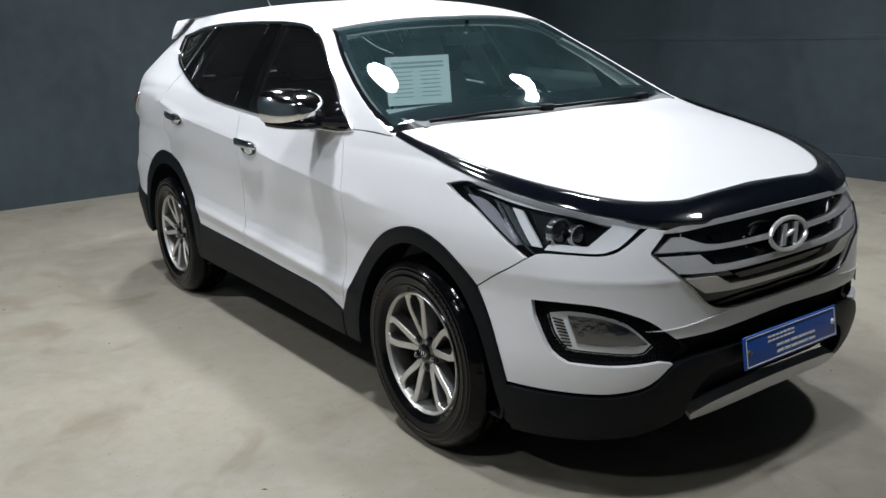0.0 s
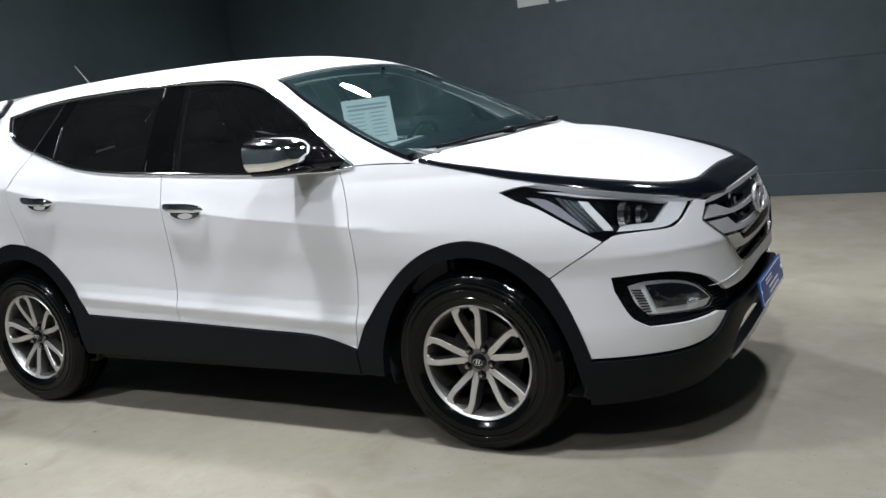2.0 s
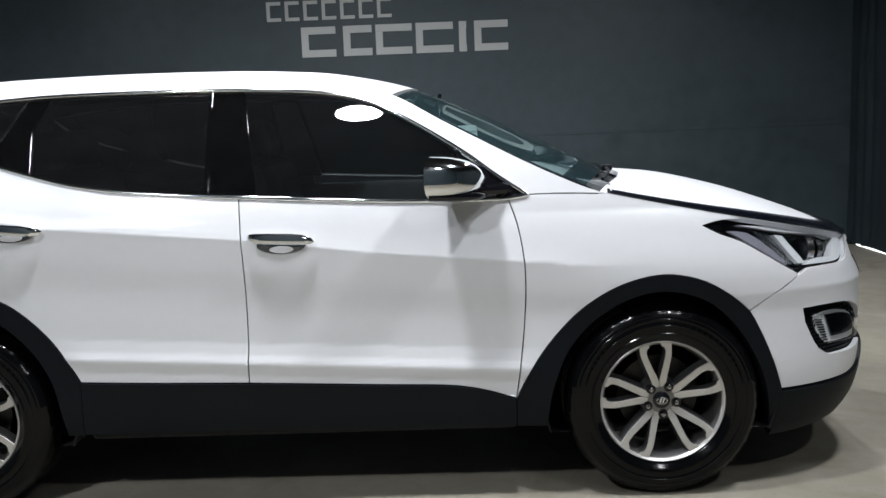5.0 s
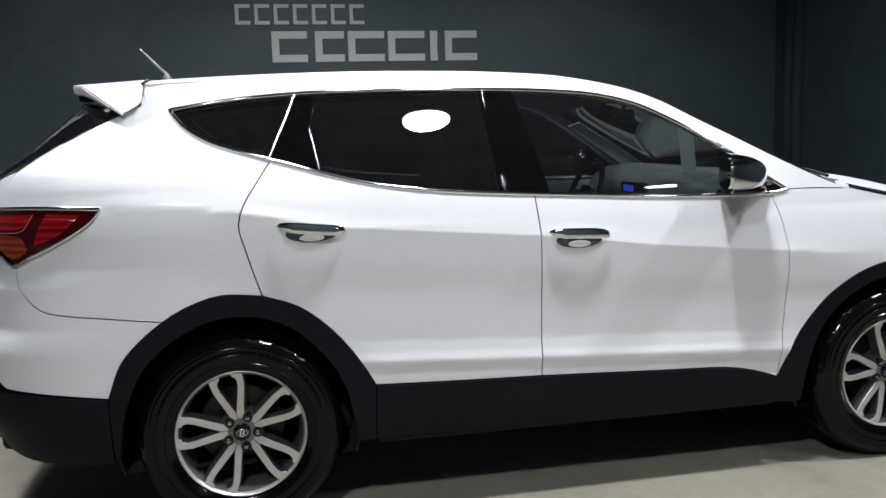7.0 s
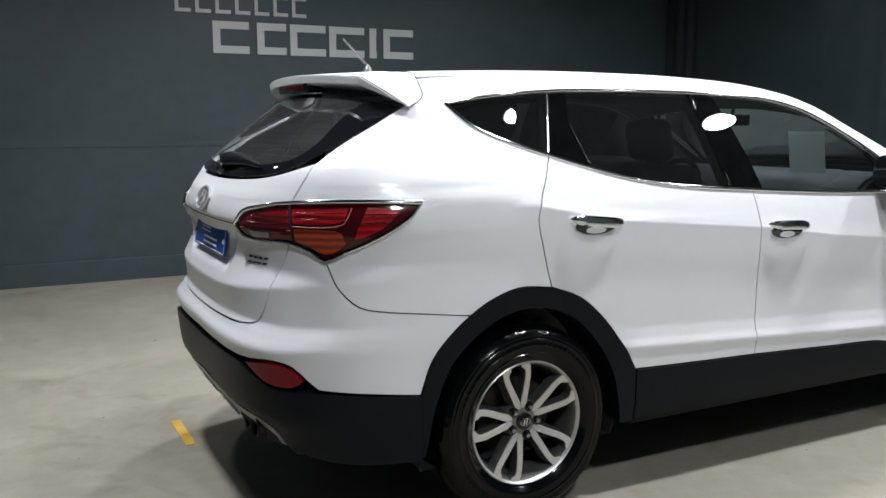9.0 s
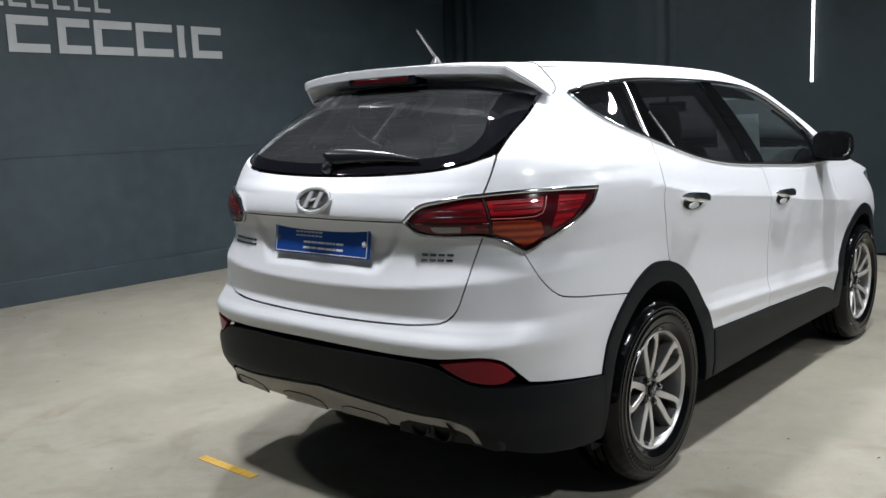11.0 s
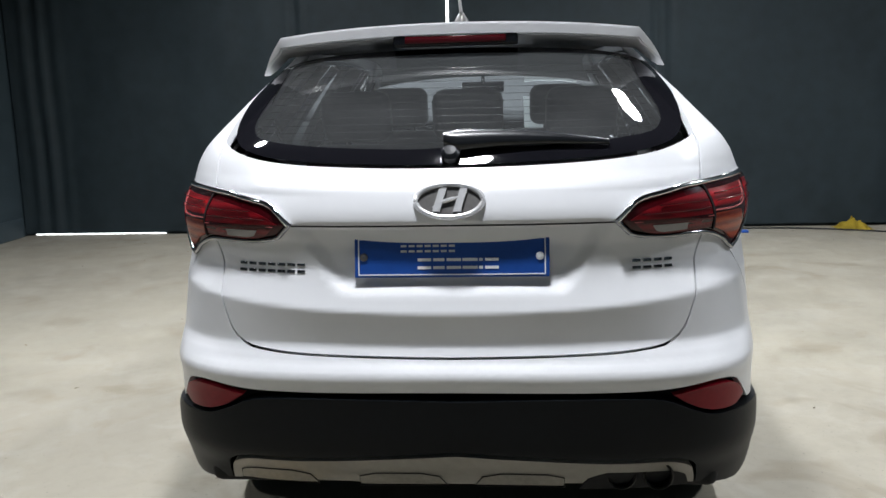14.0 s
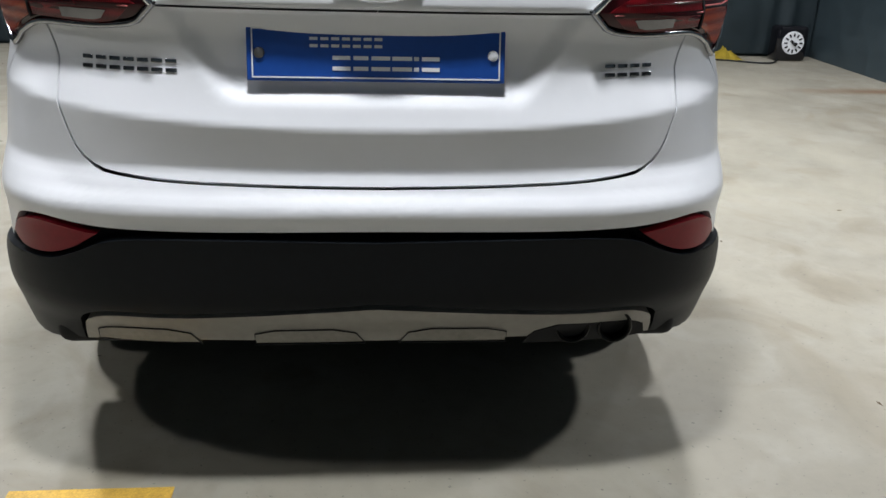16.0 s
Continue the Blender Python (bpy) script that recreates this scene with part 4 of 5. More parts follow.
panel("inner_shell", outline([(-3.4, .35), (-1.79, .35)], spline([(-1.79, .55), (-1.70, .70), (-1.53, .85), (-1.35, .88), (-1.15, .83), (-.95, .66), (-.85, .40)]), [(-.85, .40), (.80, .40)], spline([(.80, .40), (.95, .66), (1.15, .80), (1.36, .84), (1.55, .80), (1.74, .62), (1.83, .35)]), [(1.83, .35), (3.5, .35)], [(3.5, .35), (3.5, .88), (2.5, .88), (1.9, .95), (1.5, 1.03), (1.1, 1.1), (.5, 1.1), (-.5, 1.15), (-1.1, 1.24), (-1.45, 1.33), (-1.62, 1.4), (-1.9, 1.38), (-2.1, 1.30), (-2.4, 1.24), (-3.4, 1.2)], [(-3.4, 1.2), (-3.4, .35)]), car, DARK, sides=BOTH, off=-.05, thick=.01, res=.12, rz=.12)

# smoked wind deflector round the bonnet's edge
for s in (1,):
    bm = bmesh.new()
    rows = []
    xs = [1.16 + (2.0 - 1.16) * i / 24 for i in range(25)] + [2.0 + .215 * (1 - (1 - i / 26) ** 2) for i in range(1, 27)]
    line = []
    for x in xs:
        line.append((x, -float(edge_width(x))))
    line = [p for p in line if p[1] < -.03]
    full = line + [(2.2163, 0.0)] + [(x, -y) for x, y in line[::-1]]
    m = len(full)
    for i, (x, y) in enumerate(full):
        a, b = full[max(i - 1, 0)], full[min(i + 1, m - 1)]
        t = np.array([b[0] - a[0], b[1] - a[1]])
        t /= np.linalg.norm(t)
        inn = np.array([-t[1], t[0]])
        if inn[0] * (-x) + inn[1] * (-y) < 0:
            inn = -inn
        k = min(1.0, max(0.0, (x - 1.16) / .8))
        grow = .034 + .062 * k
        nose = min(1.0, max(0.0, (x - 2.08) / .1))
        back = .001 * (1 - nose) - .008 * nose
        z = float(EDGE(x))
        q = []
        for wi, h in ((back + .004, -.002 - .010 * nose), (back, .006), (back + .008, .013), (grow * .5, .014 + .005 * k), (grow, .007)):
            px, py = x + inn[0] * wi, y + inn[1] * wi
            base = z if wi <= 0 else float(top_height(px, py))
            q.append(bm.verts.new((px, py, base + h)))
        rows.append(q)
    for a, b in zip(rows, rows[1:]):
        for k in range(len(a) - 1):
            bm.faces.new((a[k], a[k + 1], b[k + 1], b[k]))
    ext = bmesh.ops.solidify(bm, geom=bm.faces[:], thickness=.004)
    part("wind_deflector", bm, SMOKE, car, "dark smoked bonnet deflector", angle=60)

# grille
GR = outline([(2.52, .852), (2.60, .912), (2.75, .925), (3.5, .93)], [(3.5, .93), (3.5, .64)], [(3.5, .64), (2.85, .648), (2.78, .668), (2.67, .762), (2.52, .852)])
grille = panel("grille", GR, car, GLOSS, centre=True, off=-.035, gap=-.004, label="black grille with satin silver bars")[0]
panel("grille_bar", outline([(2.555, .908), (2.62, .921), (2.8, .930), (3.5, .934)], [(3.5, .934), (3.5, .918)], [(3.5, .918), (2.8, .913), (2.62, .905), (2.555, .908)]), grille, SATIN, centre=True, off=.004, gap=0, crown=.003, label="slim chrome top bar")
for top, low in (([(2.545, .853), (2.61, .895), (2.66, .891), (2.74, .868), (2.80, .857), (3.5, .848)], [(3.5, .828), (2.80, .840), (2.68, .849), (2.545, .853)]),
                 ([(2.55, .841), (2.74, .834), (2.80, .798), (2.9, .791), (3.5, .783)], [(3.5, .763), (2.9, .769), (2.74, .780), (2.63, .788), (2.55, .841)]),
                 ([(2.66, .768), (2.82, .758), (2.88, .723), (3.0, .715), (3.5, .707)], [(3.5, .689), (3.0, .695), (2.86, .700), (2.76, .708), (2.66, .768)])):
    panel("grille_bar", outline(top[:2], top[1:3], top[2:], [top[-1], low[0]], low[:-1], low[-2:]), grille, SATIN, centre=True, off=-.006, gap=0, thick=.03, crown=.003, label="satin silver grille bar")
for z in (.885, .822, .744):
    u = 2.80 if z > .8 else 2.92
    panel("grille_vane", outline([(u, z), (3.5, z - .006)], [(3.5, z - .006), (3.5, z - .030)], [(3.5, z - .030), (u + .04, z - .024)], [(u + .04, z - .024), (u, z)]), grille, GLOSS, centre=True, off=-.022, gap=0, thick=.01)
strip("grille_edge", spline([(2.52, .852), (2.67, .759), (2.77, .670), (2.84, .647), (3.05, .642), (3.165, .640)]), grille, CHROME_DARK, .005, .0, BOTH)


def oval_emblem(parent, w, h, m, name="emblem"):
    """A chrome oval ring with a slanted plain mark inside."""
    bm = bmesh.new()
    n = 40
    tube(bm, [(w * math.cos(2 * math.pi * k / n), 0, h * math.sin(2 * math.pi * k / n)) for k in range(n)], h * .16, 8, True)
    bmesh.ops.transform(bm, matrix=m, verts=bm.verts)
    e = part(name, bm, SHINE, parent, "chrome oval emblem")
    bm = bmesh.new()
    for x in (-.42, .20):
        prism(bm, [(w * (x - .08), -h * .68), (w * (x + .14), -h * .68), (w * (x + .34), h * .68), (w * (x + .12), h * .68)], -.006, .004, m)
    tube(bm, [m @ Vector((w * x, -.002, h * z)) for x, z in ((-.50, -.42), (-.25, -.12), (0, .02), (.25, .14), (.52, .46))], [h * k for k in (.05, .11, .13, .11, .05)], 8)
    part("mark", bm, SHINE, e)
    bm = bmesh.new()
    prism(bm, [(w * math.cos(2 * math.pi * k / 28) * .95, h * math.sin(2 * math.pi * k / 28) * .95) for k in range(28)], .004, .010, m)
    part("backing", bm, GUNMETAL if name == "emblem" else GLOSS, e)


oval_emblem(car, .098, .052, pose(2.280, 0, .84, -8, 0, 90), "grille_emblem")
oval_emblem(tailgate, .088, .046, pose(-2.318, 0, 1.183, -25, 0, -90))


def number_plate(m, name="number_plate"):
    plate = thing(name, "blue plate with white border and two rows of bars", "plate")
    bm = bmesh.new()
    box(bm, -.26, -.004, -.055, .26, .004, .055, .003, m)
    part("plate", bm, BLUE, plate)
    for x0, z0, x1, z1 in ((-.25, .046, .25, .049), (-.25, -.049, .25, -.046), (-.25, -.049, -.247, .049), (.247, -.049, .25, .049)):
        bm = bmesh.new()
        box(bm, x0, -.0055, z0, x1, -.004, z1, 0, m)
        part("border", bm, WHITE, plate, smooth=False)
    for i in range(7):
        bm = bmesh.new()
        x = -.135 + i * .0215
        box(bm, x, -.0055, .012, x + .016, -.004, .018, 0, m)
        box(bm, x, -.0055, .026, x + .016, -.004, .032, 0, m)
        part("bar", bm, WHITE, plate, smooth=False)
    for x, w in ((-.09, .036), (-.048, .03), (-.012, .038), (.03, .04), (.074, .01), (.09, .036)):
        bm = bmesh.new()
        box(bm, x, -.0055, -.033, x + w, -.004, -.025, 0, m)
        box(bm, x, -.0055, -.012, x + w, -.004, -.004, 0, m)
        part("bar", bm, WHITE, plate, smooth=False)
    for x in (-.235, .235):
        bm = bmesh.new()
        lathe(bm, [(.011, -.004), (.010, -.008), (.005, -.010), (.0005, -.0105)], 16, m @ pose(x, 0, .0))
        part("screw_cap", bm, WHITE if x > 0 or name != "number_plate" else GUNMETAL, plate)
    return plate


number_plate(pose(2.315, 0, .487, -8, 0, 90), "number_plate")
number_plate(pose(-2.294, 0, 1.03, -9, 0, -90), "number_plate")

# lamps
HL = outline(HL_TOP, HL_FRONT[::-1], HL_LOW[::-1])
for s in BOTH:
    lamp = panel("headlamp", HL, car, CLEAR, sides=(s,), off=.001, thick=.004, res=.04, label="clear headlamp with projector and chrome reflectors")[0]
    lamp.visible_shadow = False
    panel("housing", HL, lamp, GLOSS, sides=(s,), off=-.05, thick=.02, gap=-.004)
    panel("chrome_bezel", outline([(1.69, 1.022), (1.90, 1.006), (2.15, .981), (2.40, .945), (2.468, .929)], [(2.468, .929), (2.38, .874), (2.325, .860), (2.05, .858)], [(2.05, .858), (2.065, .873), (2.245, .877)], [(2.245, .877), (2.345, .938)], [(2.345, .938), (2.15, .963), (1.89, .990), (1.69, 1.022)]), lamp, BEZEL, sides=(s,), off=-.014, thick=.03, gap=0)
    panel("side_marker", outline([(1.643, 1.003), (1.729, .992), (1.797, .960)], [(1.797, .960), (1.902, .883), (1.918, .862)], [(1.918, .862), (1.773, .936), (1.643, 1.003)]), lamp, MARKER, sides=(s,), off=-.010, thick=.02, gap=0)
    for i in range(4):
        d = .028 * i
        panel("reflector", outline([(1.768 + d, .998 - .2 * d), (1.793 + d, .994 - .2 * d)], [(1.793 + d, .994 - .2 * d), (1.948 + d, .864)], [(1.948 + d, .864), (1.925 + d, .862)], [(1.925 + d, .862), (1.768 + d, .998 - .2 * d)]), lamp, FACETS, sides=(s,), off=-.026 - .005 * (i % 2), thick=.02, gap=.001)
    panel("light_guide", outline([(1.876, .978), (1.922, .972)], [(1.922, .972), (2.022, .880), (2.032, .864)], [(2.032, .864), (1.989, .866)], [(1.989, .866), (1.876, .978)]), lamp, BEZEL, sides=(s,), off=-.016, thick=.014, gap=0)
    panel("reflector", outline([(1.945, .970), (2.13, .950), (2.20, .938)], [(2.20, .938), (2.18, .882), (2.06, .880)], [(2.06, .880), (1.945, .970)]), lamp, SMOKED_FACETS, sides=(s,), off=-.044, thick=.015, gap=0)
    panel("reflector", outline([(2.21, .938), (2.325, .926), (2.24, .886), (2.20, .886), (2.21, .938)]), lamp, GLOSS, sides=(s,), off=-.04, thick=.015, gap=0)
    for u, r, depth in ((2.085, .040, .012), (2.175, .030, .006)):
        bm = bmesh.new()
        c = on_side(u, .920 if u < 2.1 else .914, -.04)
        mm = Matrix.Translation((c.x, c.y * s, c.z)) @ pose(0, 0, 0, 0, 0, 90)
        lathe(bm, [(r * 1.15, 0), (r * 1.15, -depth - .012), (r, -depth - .012), (r * .95, -depth), (r * .7, -depth - .014), (r * .3, -depth - .02), (.0005, -depth - .021)], 28, mm)
        ring = part("projector", bm, CHROME_DARK, lamp, "chrome projector lens")
        bm = bmesh.new()
        lathe(bm, [(r * .84, -depth - .010), (r * .66, -depth - .020), (r * .3, -depth - .027), (.0005, -depth - .028)], 28, mm)
        part("lens", bm, GLOSS, ring)
    FOG = outline([(2.06, .652), (2.15, .664), (2.29, .658), (2.42, .630), (2.53, .562)], [(2.53, .562), (2.50, .540), (2.30, .540), (2.15, .543)], [(2.15, .543), (2.09, .590), (2.06, .652)])
    fog = panel("fog_lamp", FOG, car, CLEAR, sides=(s,), off=-.002, thick=.004, gap=0, label="clear fog lamp in a silver bezel")[0]
    fog.visible_shadow = False
    panel("bezel", FOG, fog, FOG_BEZEL, sides=(s,), off=-.020, thick=.01, gap=0)
    panel("bulb_bowl", outline([(2.145, .652), (2.29, .648), (2.42, .620), (2.515, .565)], [(2.515, .565), (2.36, .562), (2.195, .564)], [(2.195, .564), (2.145, .652)]), fog, SMOKED_FACETS, sides=(s,), off=-.014, thick=.01, gap=0)
    for i in range(9):
        t = i / 8
        panel("bezel_slot", outline([(2.075 + .055 * t, .640 - .085 * t), (2.125 + .045 * t, .636 - .080 * t)], [(2.125 + .045 * t, .636 - .080 * t), (2.125 + .045 * t, .632 - .080 * t)], [(2.125 + .045 * t, .632 - .080 * t), (2.075 + .055 * t, .636 - .085 * t)], [(2.075 + .055 * t, .636 - .085 * t), (2.075 + .055 * t, .640 - .085 * t)]), fog, GLOSS, sides=(s,), off=-.016, thick=.003, gap=0)
    # honeycomb: rows of small raised cells
    spots, depths, faces = [], [], []
    for r_ in range(14):
        for c_ in range(44):
            u, z = 1.99 + .0165 * c_ + (.008 if r_ % 2 else 0), .503 + .0143 * r_
            inside = z < np.interp(u, [1.99, 2.29, 2.51, 2.66], [.685, .685, .635, .565]) and z > np.interp(u, [1.99, 2.08, 2.16, 2.57], [.66, .54, .505, .51]) and u < 2.66
            lens = 2.05 < u < 2.54 and z < np.interp(u, [2.05, 2.15, 2.29, 2.42, 2.54], [.66, .672, .666, .638, .565]) and z > np.interp(u, [2.05, 2.09, 2.15, 2.54], [.66, .585, .535, .535])
            if not inside or lens:
                continue
            for r0, d0 in ((.0075, -.016), (.0045, -.022)):
                spots += [(u + r0 * math.cos(a), z + r0 * math.sin(a)) for a in [math.pi / 6 + k * math.pi / 3 for k in range(6)]]
                depths += [d0] * 6
    cells = [(v.x, v.y * s, v.z) for v in on_sides(spots, depths)]
    for n0 in range(0, len(cells), 12):
        faces += [(n0 + k, n0 + (k + 1) % 6, n0 + 6 + (k + 1) % 6, n0 + 6 + k) if s < 0 else (n0 + 6 + k, n0 + 6 + (k + 1) % 6, n0 + (k + 1) % 6, n0 + k) for k in range(6)]
    tagged(link_mesh("honeycomb", cells, faces, PLASTIC, fog_surround[0 if s == 1 else 1], smooth=False), kind="stuff")

TL = outline([(-1.80, 1.201), (-2.07, 1.208), (-2.36, 1.202), (-2.55, 1.182), (-2.67, 1.163), (-2.75, 1.122)], [(-2.75, 1.122), (-2.71, 1.092), (-2.62, 1.079), (-2.40, 1.076), (-2.33, 1.062), (-2.28, 1.047), (-2.215, 1.016)], [(-2.215, 1.016), (-2.04, 1.071), (-1.915, 1.12), (-1.835, 1.166), (-1.80, 1.201)])
for s in BOTH:
    lamp = panel("tail_lamp", TL, car, DEEPRED, sides=(s,), off=.004, thick=.03, gap=.006, crown=.006, label="red tail lamp with amber segment and chrome surround")[0]
    panel("red_segment", outline([(-1.865, 1.186), (-2.015, 1.192)], [(-2.015, 1.192), (-2.055, 1.14), (-2.09, 1.078)], [(-2.09, 1.078), (-1.96, 1.118), (-1.865, 1.186)]), lamp, RED, sides=(s,), off=.011, thick=.004, gap=.004)
    panel("red_segment", outline([(-2.085, 1.190), (-2.36, 1.184)], [(-2.36, 1.184), (-2.36, 1.134)], [(-2.36, 1.134), (-2.20, 1.134), (-2.115, 1.146), (-2.085, 1.190)]), lamp, RED, sides=(s,), off=.011, thick=.004, gap=.003)
    panel("red_segment", outline([(-2.375, 1.183), (-2.55, 1.165), (-2.665, 1.143), (-2.72, 1.12)], [(-2.72, 1.12), (-2.66, 1.118), (-2.375, 1.118)], [(-2.375, 1.118), (-2.375, 1.183)]), lamp, MIDRED, sides=(s,), off=.011, thick=.004, gap=.003)
    panel("amber_segment", outline([(-2.36, 1.124), (-2.20, 1.122), (-2.13, 1.112), (-2.115, 1.075), (-2.21, 1.032), (-2.28, 1.060), (-2.36, 1.082)], [(-2.36, 1.082), (-2.36, 1.124)]), lamp, AMBER, sides=(s,), off=.011, thick=.004, gap=.003)
    panel("lower_segment", outline([(-2.375, 1.113), (-2.70, 1.113)], [(-2.70, 1.113), (-2.66, 1.088), (-2.375, 1.084)], [(-2.375, 1.084), (-2.375, 1.113)]), lamp, MIDRED, sides=(s,), off=.010, thick=.004, gap=.002)
    panel("reversing_segment", outline([(-2.50, 1.108), (-2.64, 1.108)], [(-2.64, 1.108), (-2.62, 1.092), (-2.50, 1.090)], [(-2.50, 1.090), (-2.50, 1.108)]), lamp, SMOKED_FACETS, sides=(s,), off=.0125, thick=.004, gap=0)
    strip("light_guide", spline([(-2.70, 1.1165), (-2.375, 1.1165)]), lamp, GUIDE, .0018, .012, (s,))
    strip("light_guide", spline([(-2.36, 1.128), (-2.20, 1.128), (-2.12, 1.138), (-2.078, 1.186)]), lamp, GUIDE, .002, .012, (s,))
    strip("chrome_surround", spline([(-1.797, 1.203), (-2.07, 1.211), (-2.36, 1.205), (-2.55, 1.185), (-2.67, 1.166), (-2.755, 1.122)]), lamp, CHROME, .0085, .008, (s,))
    strip("chrome_surround", spline([(-1.797, 1.203), (-1.835, 1.164), (-1.915, 1.118), (-2.04, 1.069), (-2.13, 1.040)]), lamp, CHROME, .006, .007, (s,))
    strip("black_lip", spline([(-2.13, 1.040), (-2.215, 1.013), (-2.28, 1.044), (-2.33, 1.059), (-2.40, 1.073), (-2.62, 1.076), (-2.71, 1.089), (-2.755, 1.122)]), lamp, CHROME_DARK, .007, .006, (s,))
    panel("hatch_seam", outline([(-2.364, 1.198), (-2.371, 1.198)], [(-2.371, 1.198), (-2.371, 1.080)], [(-2.371, 1.080), (-2.364, 1.080)], [(-2.364, 1.080), (-2.364, 1.198)]), lamp, DARK, sides=(s,), off=.013, thick=.006, gap=0)
    for zz, ua, ub in ((1.166, -2.03, -1.89), (1.140, -2.05, -1.93), (1.168, -2.34, -2.11), (1.150, -2.34, -2.12), (1.152, -2.60, -2.39), (1.134, -2.67, -2.39)):
        strip("lens_groove", [(ua, zz), ((ua + ub) / 2, zz + .001), (ub, zz + .002)], lamp, DEEPRED, .0020, .0155, (s,))
    panel("reflector", outline([(-2.63, .657), (-2.43, .675), (-2.33, .657), (-2.275, .618)], [(-2.275, .618), (-2.33, .594), (-2.47, .596), (-2.56, .622), (-2.63, .657)]), rear_bumper, REFLECTOR, sides=(s,), off=.006, thick=.02, gap=.003, label="red bumper reflector")

# badges on the tailgate: plain chrome bars
def tail_point(y, z, off=0.0):
    """The place on the right-hand tail at the half width y."""
    us = np.linspace(-3.3, -1.6, 900)
    mid = float(np.interp(y, -mirrored_wrap(us, np.full(900, z))[:, 1], us))
    return on_side(mid, z, off)


for side, ys in ((1, [.585 - i * .029 for i in range(7)]), (-1, [.49 + i * .029 for i in range(4)])):
    for y in ys:
        for dz in (-.010, .008):
            c = tail_point(y, 1.0 + dz, .0006)
            bm = bmesh.new()
            up = (tail_point(y, 1.0 + dz + .006) - tail_point(y, 1.0 + dz - .006)).normalized()
            out = (tail_point(y + .006, 1.0 + dz) - tail_point(y - .006, 1.0 + dz)).normalized()
            across = Vector((out.x, -out.y * side, out.z))
            up = Vector((up.x, -up.y * side, up.z))
            face = across.cross(up).normalized()
            box(bm, -.0022, -.0115, -.0042, .0022, .0115, .0042, .0008, Matrix.Translation((c.x, -c.y * side, c.z)) @ Matrix((face, across, up)).transposed().to_4x4())
            part("badge_bar", bm, CHROME_DARK, tailgate, "small dark chrome badge bar")


def tail_u(y, z):
    p = tail_point(abs(y), z)
    return -(abs(p.x) + float(half_width(p.x, z)) - abs(y))


# the shade under the lip above the plate, laid on as a dark strip from lamp to lamp
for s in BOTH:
    strip("lip_shade_strip", [(tail_u(y, 1.1175), 1.1175) for y in (.435, .38, .30, .2, .1, .001)], tailgate, DARK, .0022, .0012, (s,))

# pressed fields of the rear skid plate
for s, a, b in ((-1, .63, .40), (-1, .285, .035), (1, .06, .31)):
    lo, hi = min(a, b), max(a, b)
    field = outline([(tail_u(hi, .40), .382), (tail_u(hi - .012, .42), .418), (tail_u(hi - .06, .43), .432)], [(tail_u(hi - .06, .43), .432), (tail_u(lo + .06, .43), .434)], [(tail_u(lo + .06, .43), .434), (tail_u(lo + .012, .42), .42), (tail_u(lo, .40), .384)], [(tail_u(lo, .40), .384), (tail_u(hi, .40), .382)])
    # the fields are a darker tone than the plate round them
    panel("pressed_field", field, rear_bumper, SKID_DARK, sides=(s,), off=.0205, thick=.003, gap=.002, rz=.02)
    strip("field_edge", field, rear_bumper, DARK, .0016, .0225, (s,), True)

# spoiler, antenna, wipers
bm = bmesh.new()
rows = []
for i in range(-22, 23):
    v = abs(i) / 16
    if v <= 1:
        y = .545 * v
        q = [(-1.648 - .010 * v ** 4, min(y, .53), float(top_height(-1.648, min(y, .53))) + .005), (-1.952 + .09 * v ** 3, y, 1.662 - .024 * v * v), (-1.946 + .088 * v ** 3, y, 1.625 - .022 * v * v), (-1.79 + .03 * v, y, 1.604 - .024 * v * v)]
    else:
        k = (v - 1) / .375
        seam = [float(np.interp(k, [0, .33, .67, 1], w)) for w in ((-1.638, -1.640, -1.643, -1.706), (.531, .566, .609, .639), (1.647, 1.616, 1.573, 1.5325))]
        tip = (-1.862 + .143 * k, .545 + .096 * k + .008 * math.sin(math.pi * k), 1.638 - .108 * k)
        q = [seam, tip, (tip[0] + .006, tip[1] - .010 * (1 - k), tip[2] - .032 * (1 - k) - .003), (-1.76 + .05 * k, .545 + .07 * k, 1.580 - .05 * k)]
    rows.append([bm.verts.new((x, y * (1 if i > 0 else -1), z)) for x, y, z in q])
for a, b in zip(rows, rows[1:]):
    for k in range(4):
        bm.faces.new((a[k], a[(k + 1) % 4], b[(k + 1) % 4], b[k]))
bm.faces.new(rows[0]), bm.faces.new(rows[-1])
bmesh.ops.recalc_face_normals(bm, faces=bm.faces[:])
bmesh.ops.bevel(bm, geom=[e for r, t in zip(rows, rows[1:]) for k in (1, 2, 3) for e in r[k].link_edges if e.other_vert(r[k]) is t[k]], offset=.005, segments=2, affect="EDGES")
spoiler = part("roof_spoiler", bm, PAINT, car, angle=50)
for v in BOTH:
    bm = bmesh.new()
    tube(bm, [(x, y * v, z + .0005) for x, y, z in spline([(-1.643, .40, 1.668), (-1.640, .532, 1.650), (-1.642, .568, 1.618), (-1.646, .611, 1.575), (-1.672, .632, 1.548), (-1.708, .641, 1.533)], .02)], .0016, 6)
    part("panel_seam", bm, DARK, spoiler)
bm = bmesh.new()
box(bm, -1.940, -.185, 1.594, -1.87, .185, 1.634, .008)
part("lamp_housing", bm, GLOSS, spoiler)
bm = bmesh.new()
box(bm, -1.945, -.15, 1.602, -1.89, .15, 1.626, .006)
part("brake_lamp", bm, DEEPRED, spoiler, "red high brake lamp")
bm = bmesh.new()
lathe(bm, [(.026, 0), (.023, .012), (.012, .03), (.007, .038), (.0005, .039)], 20, pose(-1.605, 0, 1.68, 90, 0, 0))
base = part("antenna_base", bm, GUNMETAL, car)
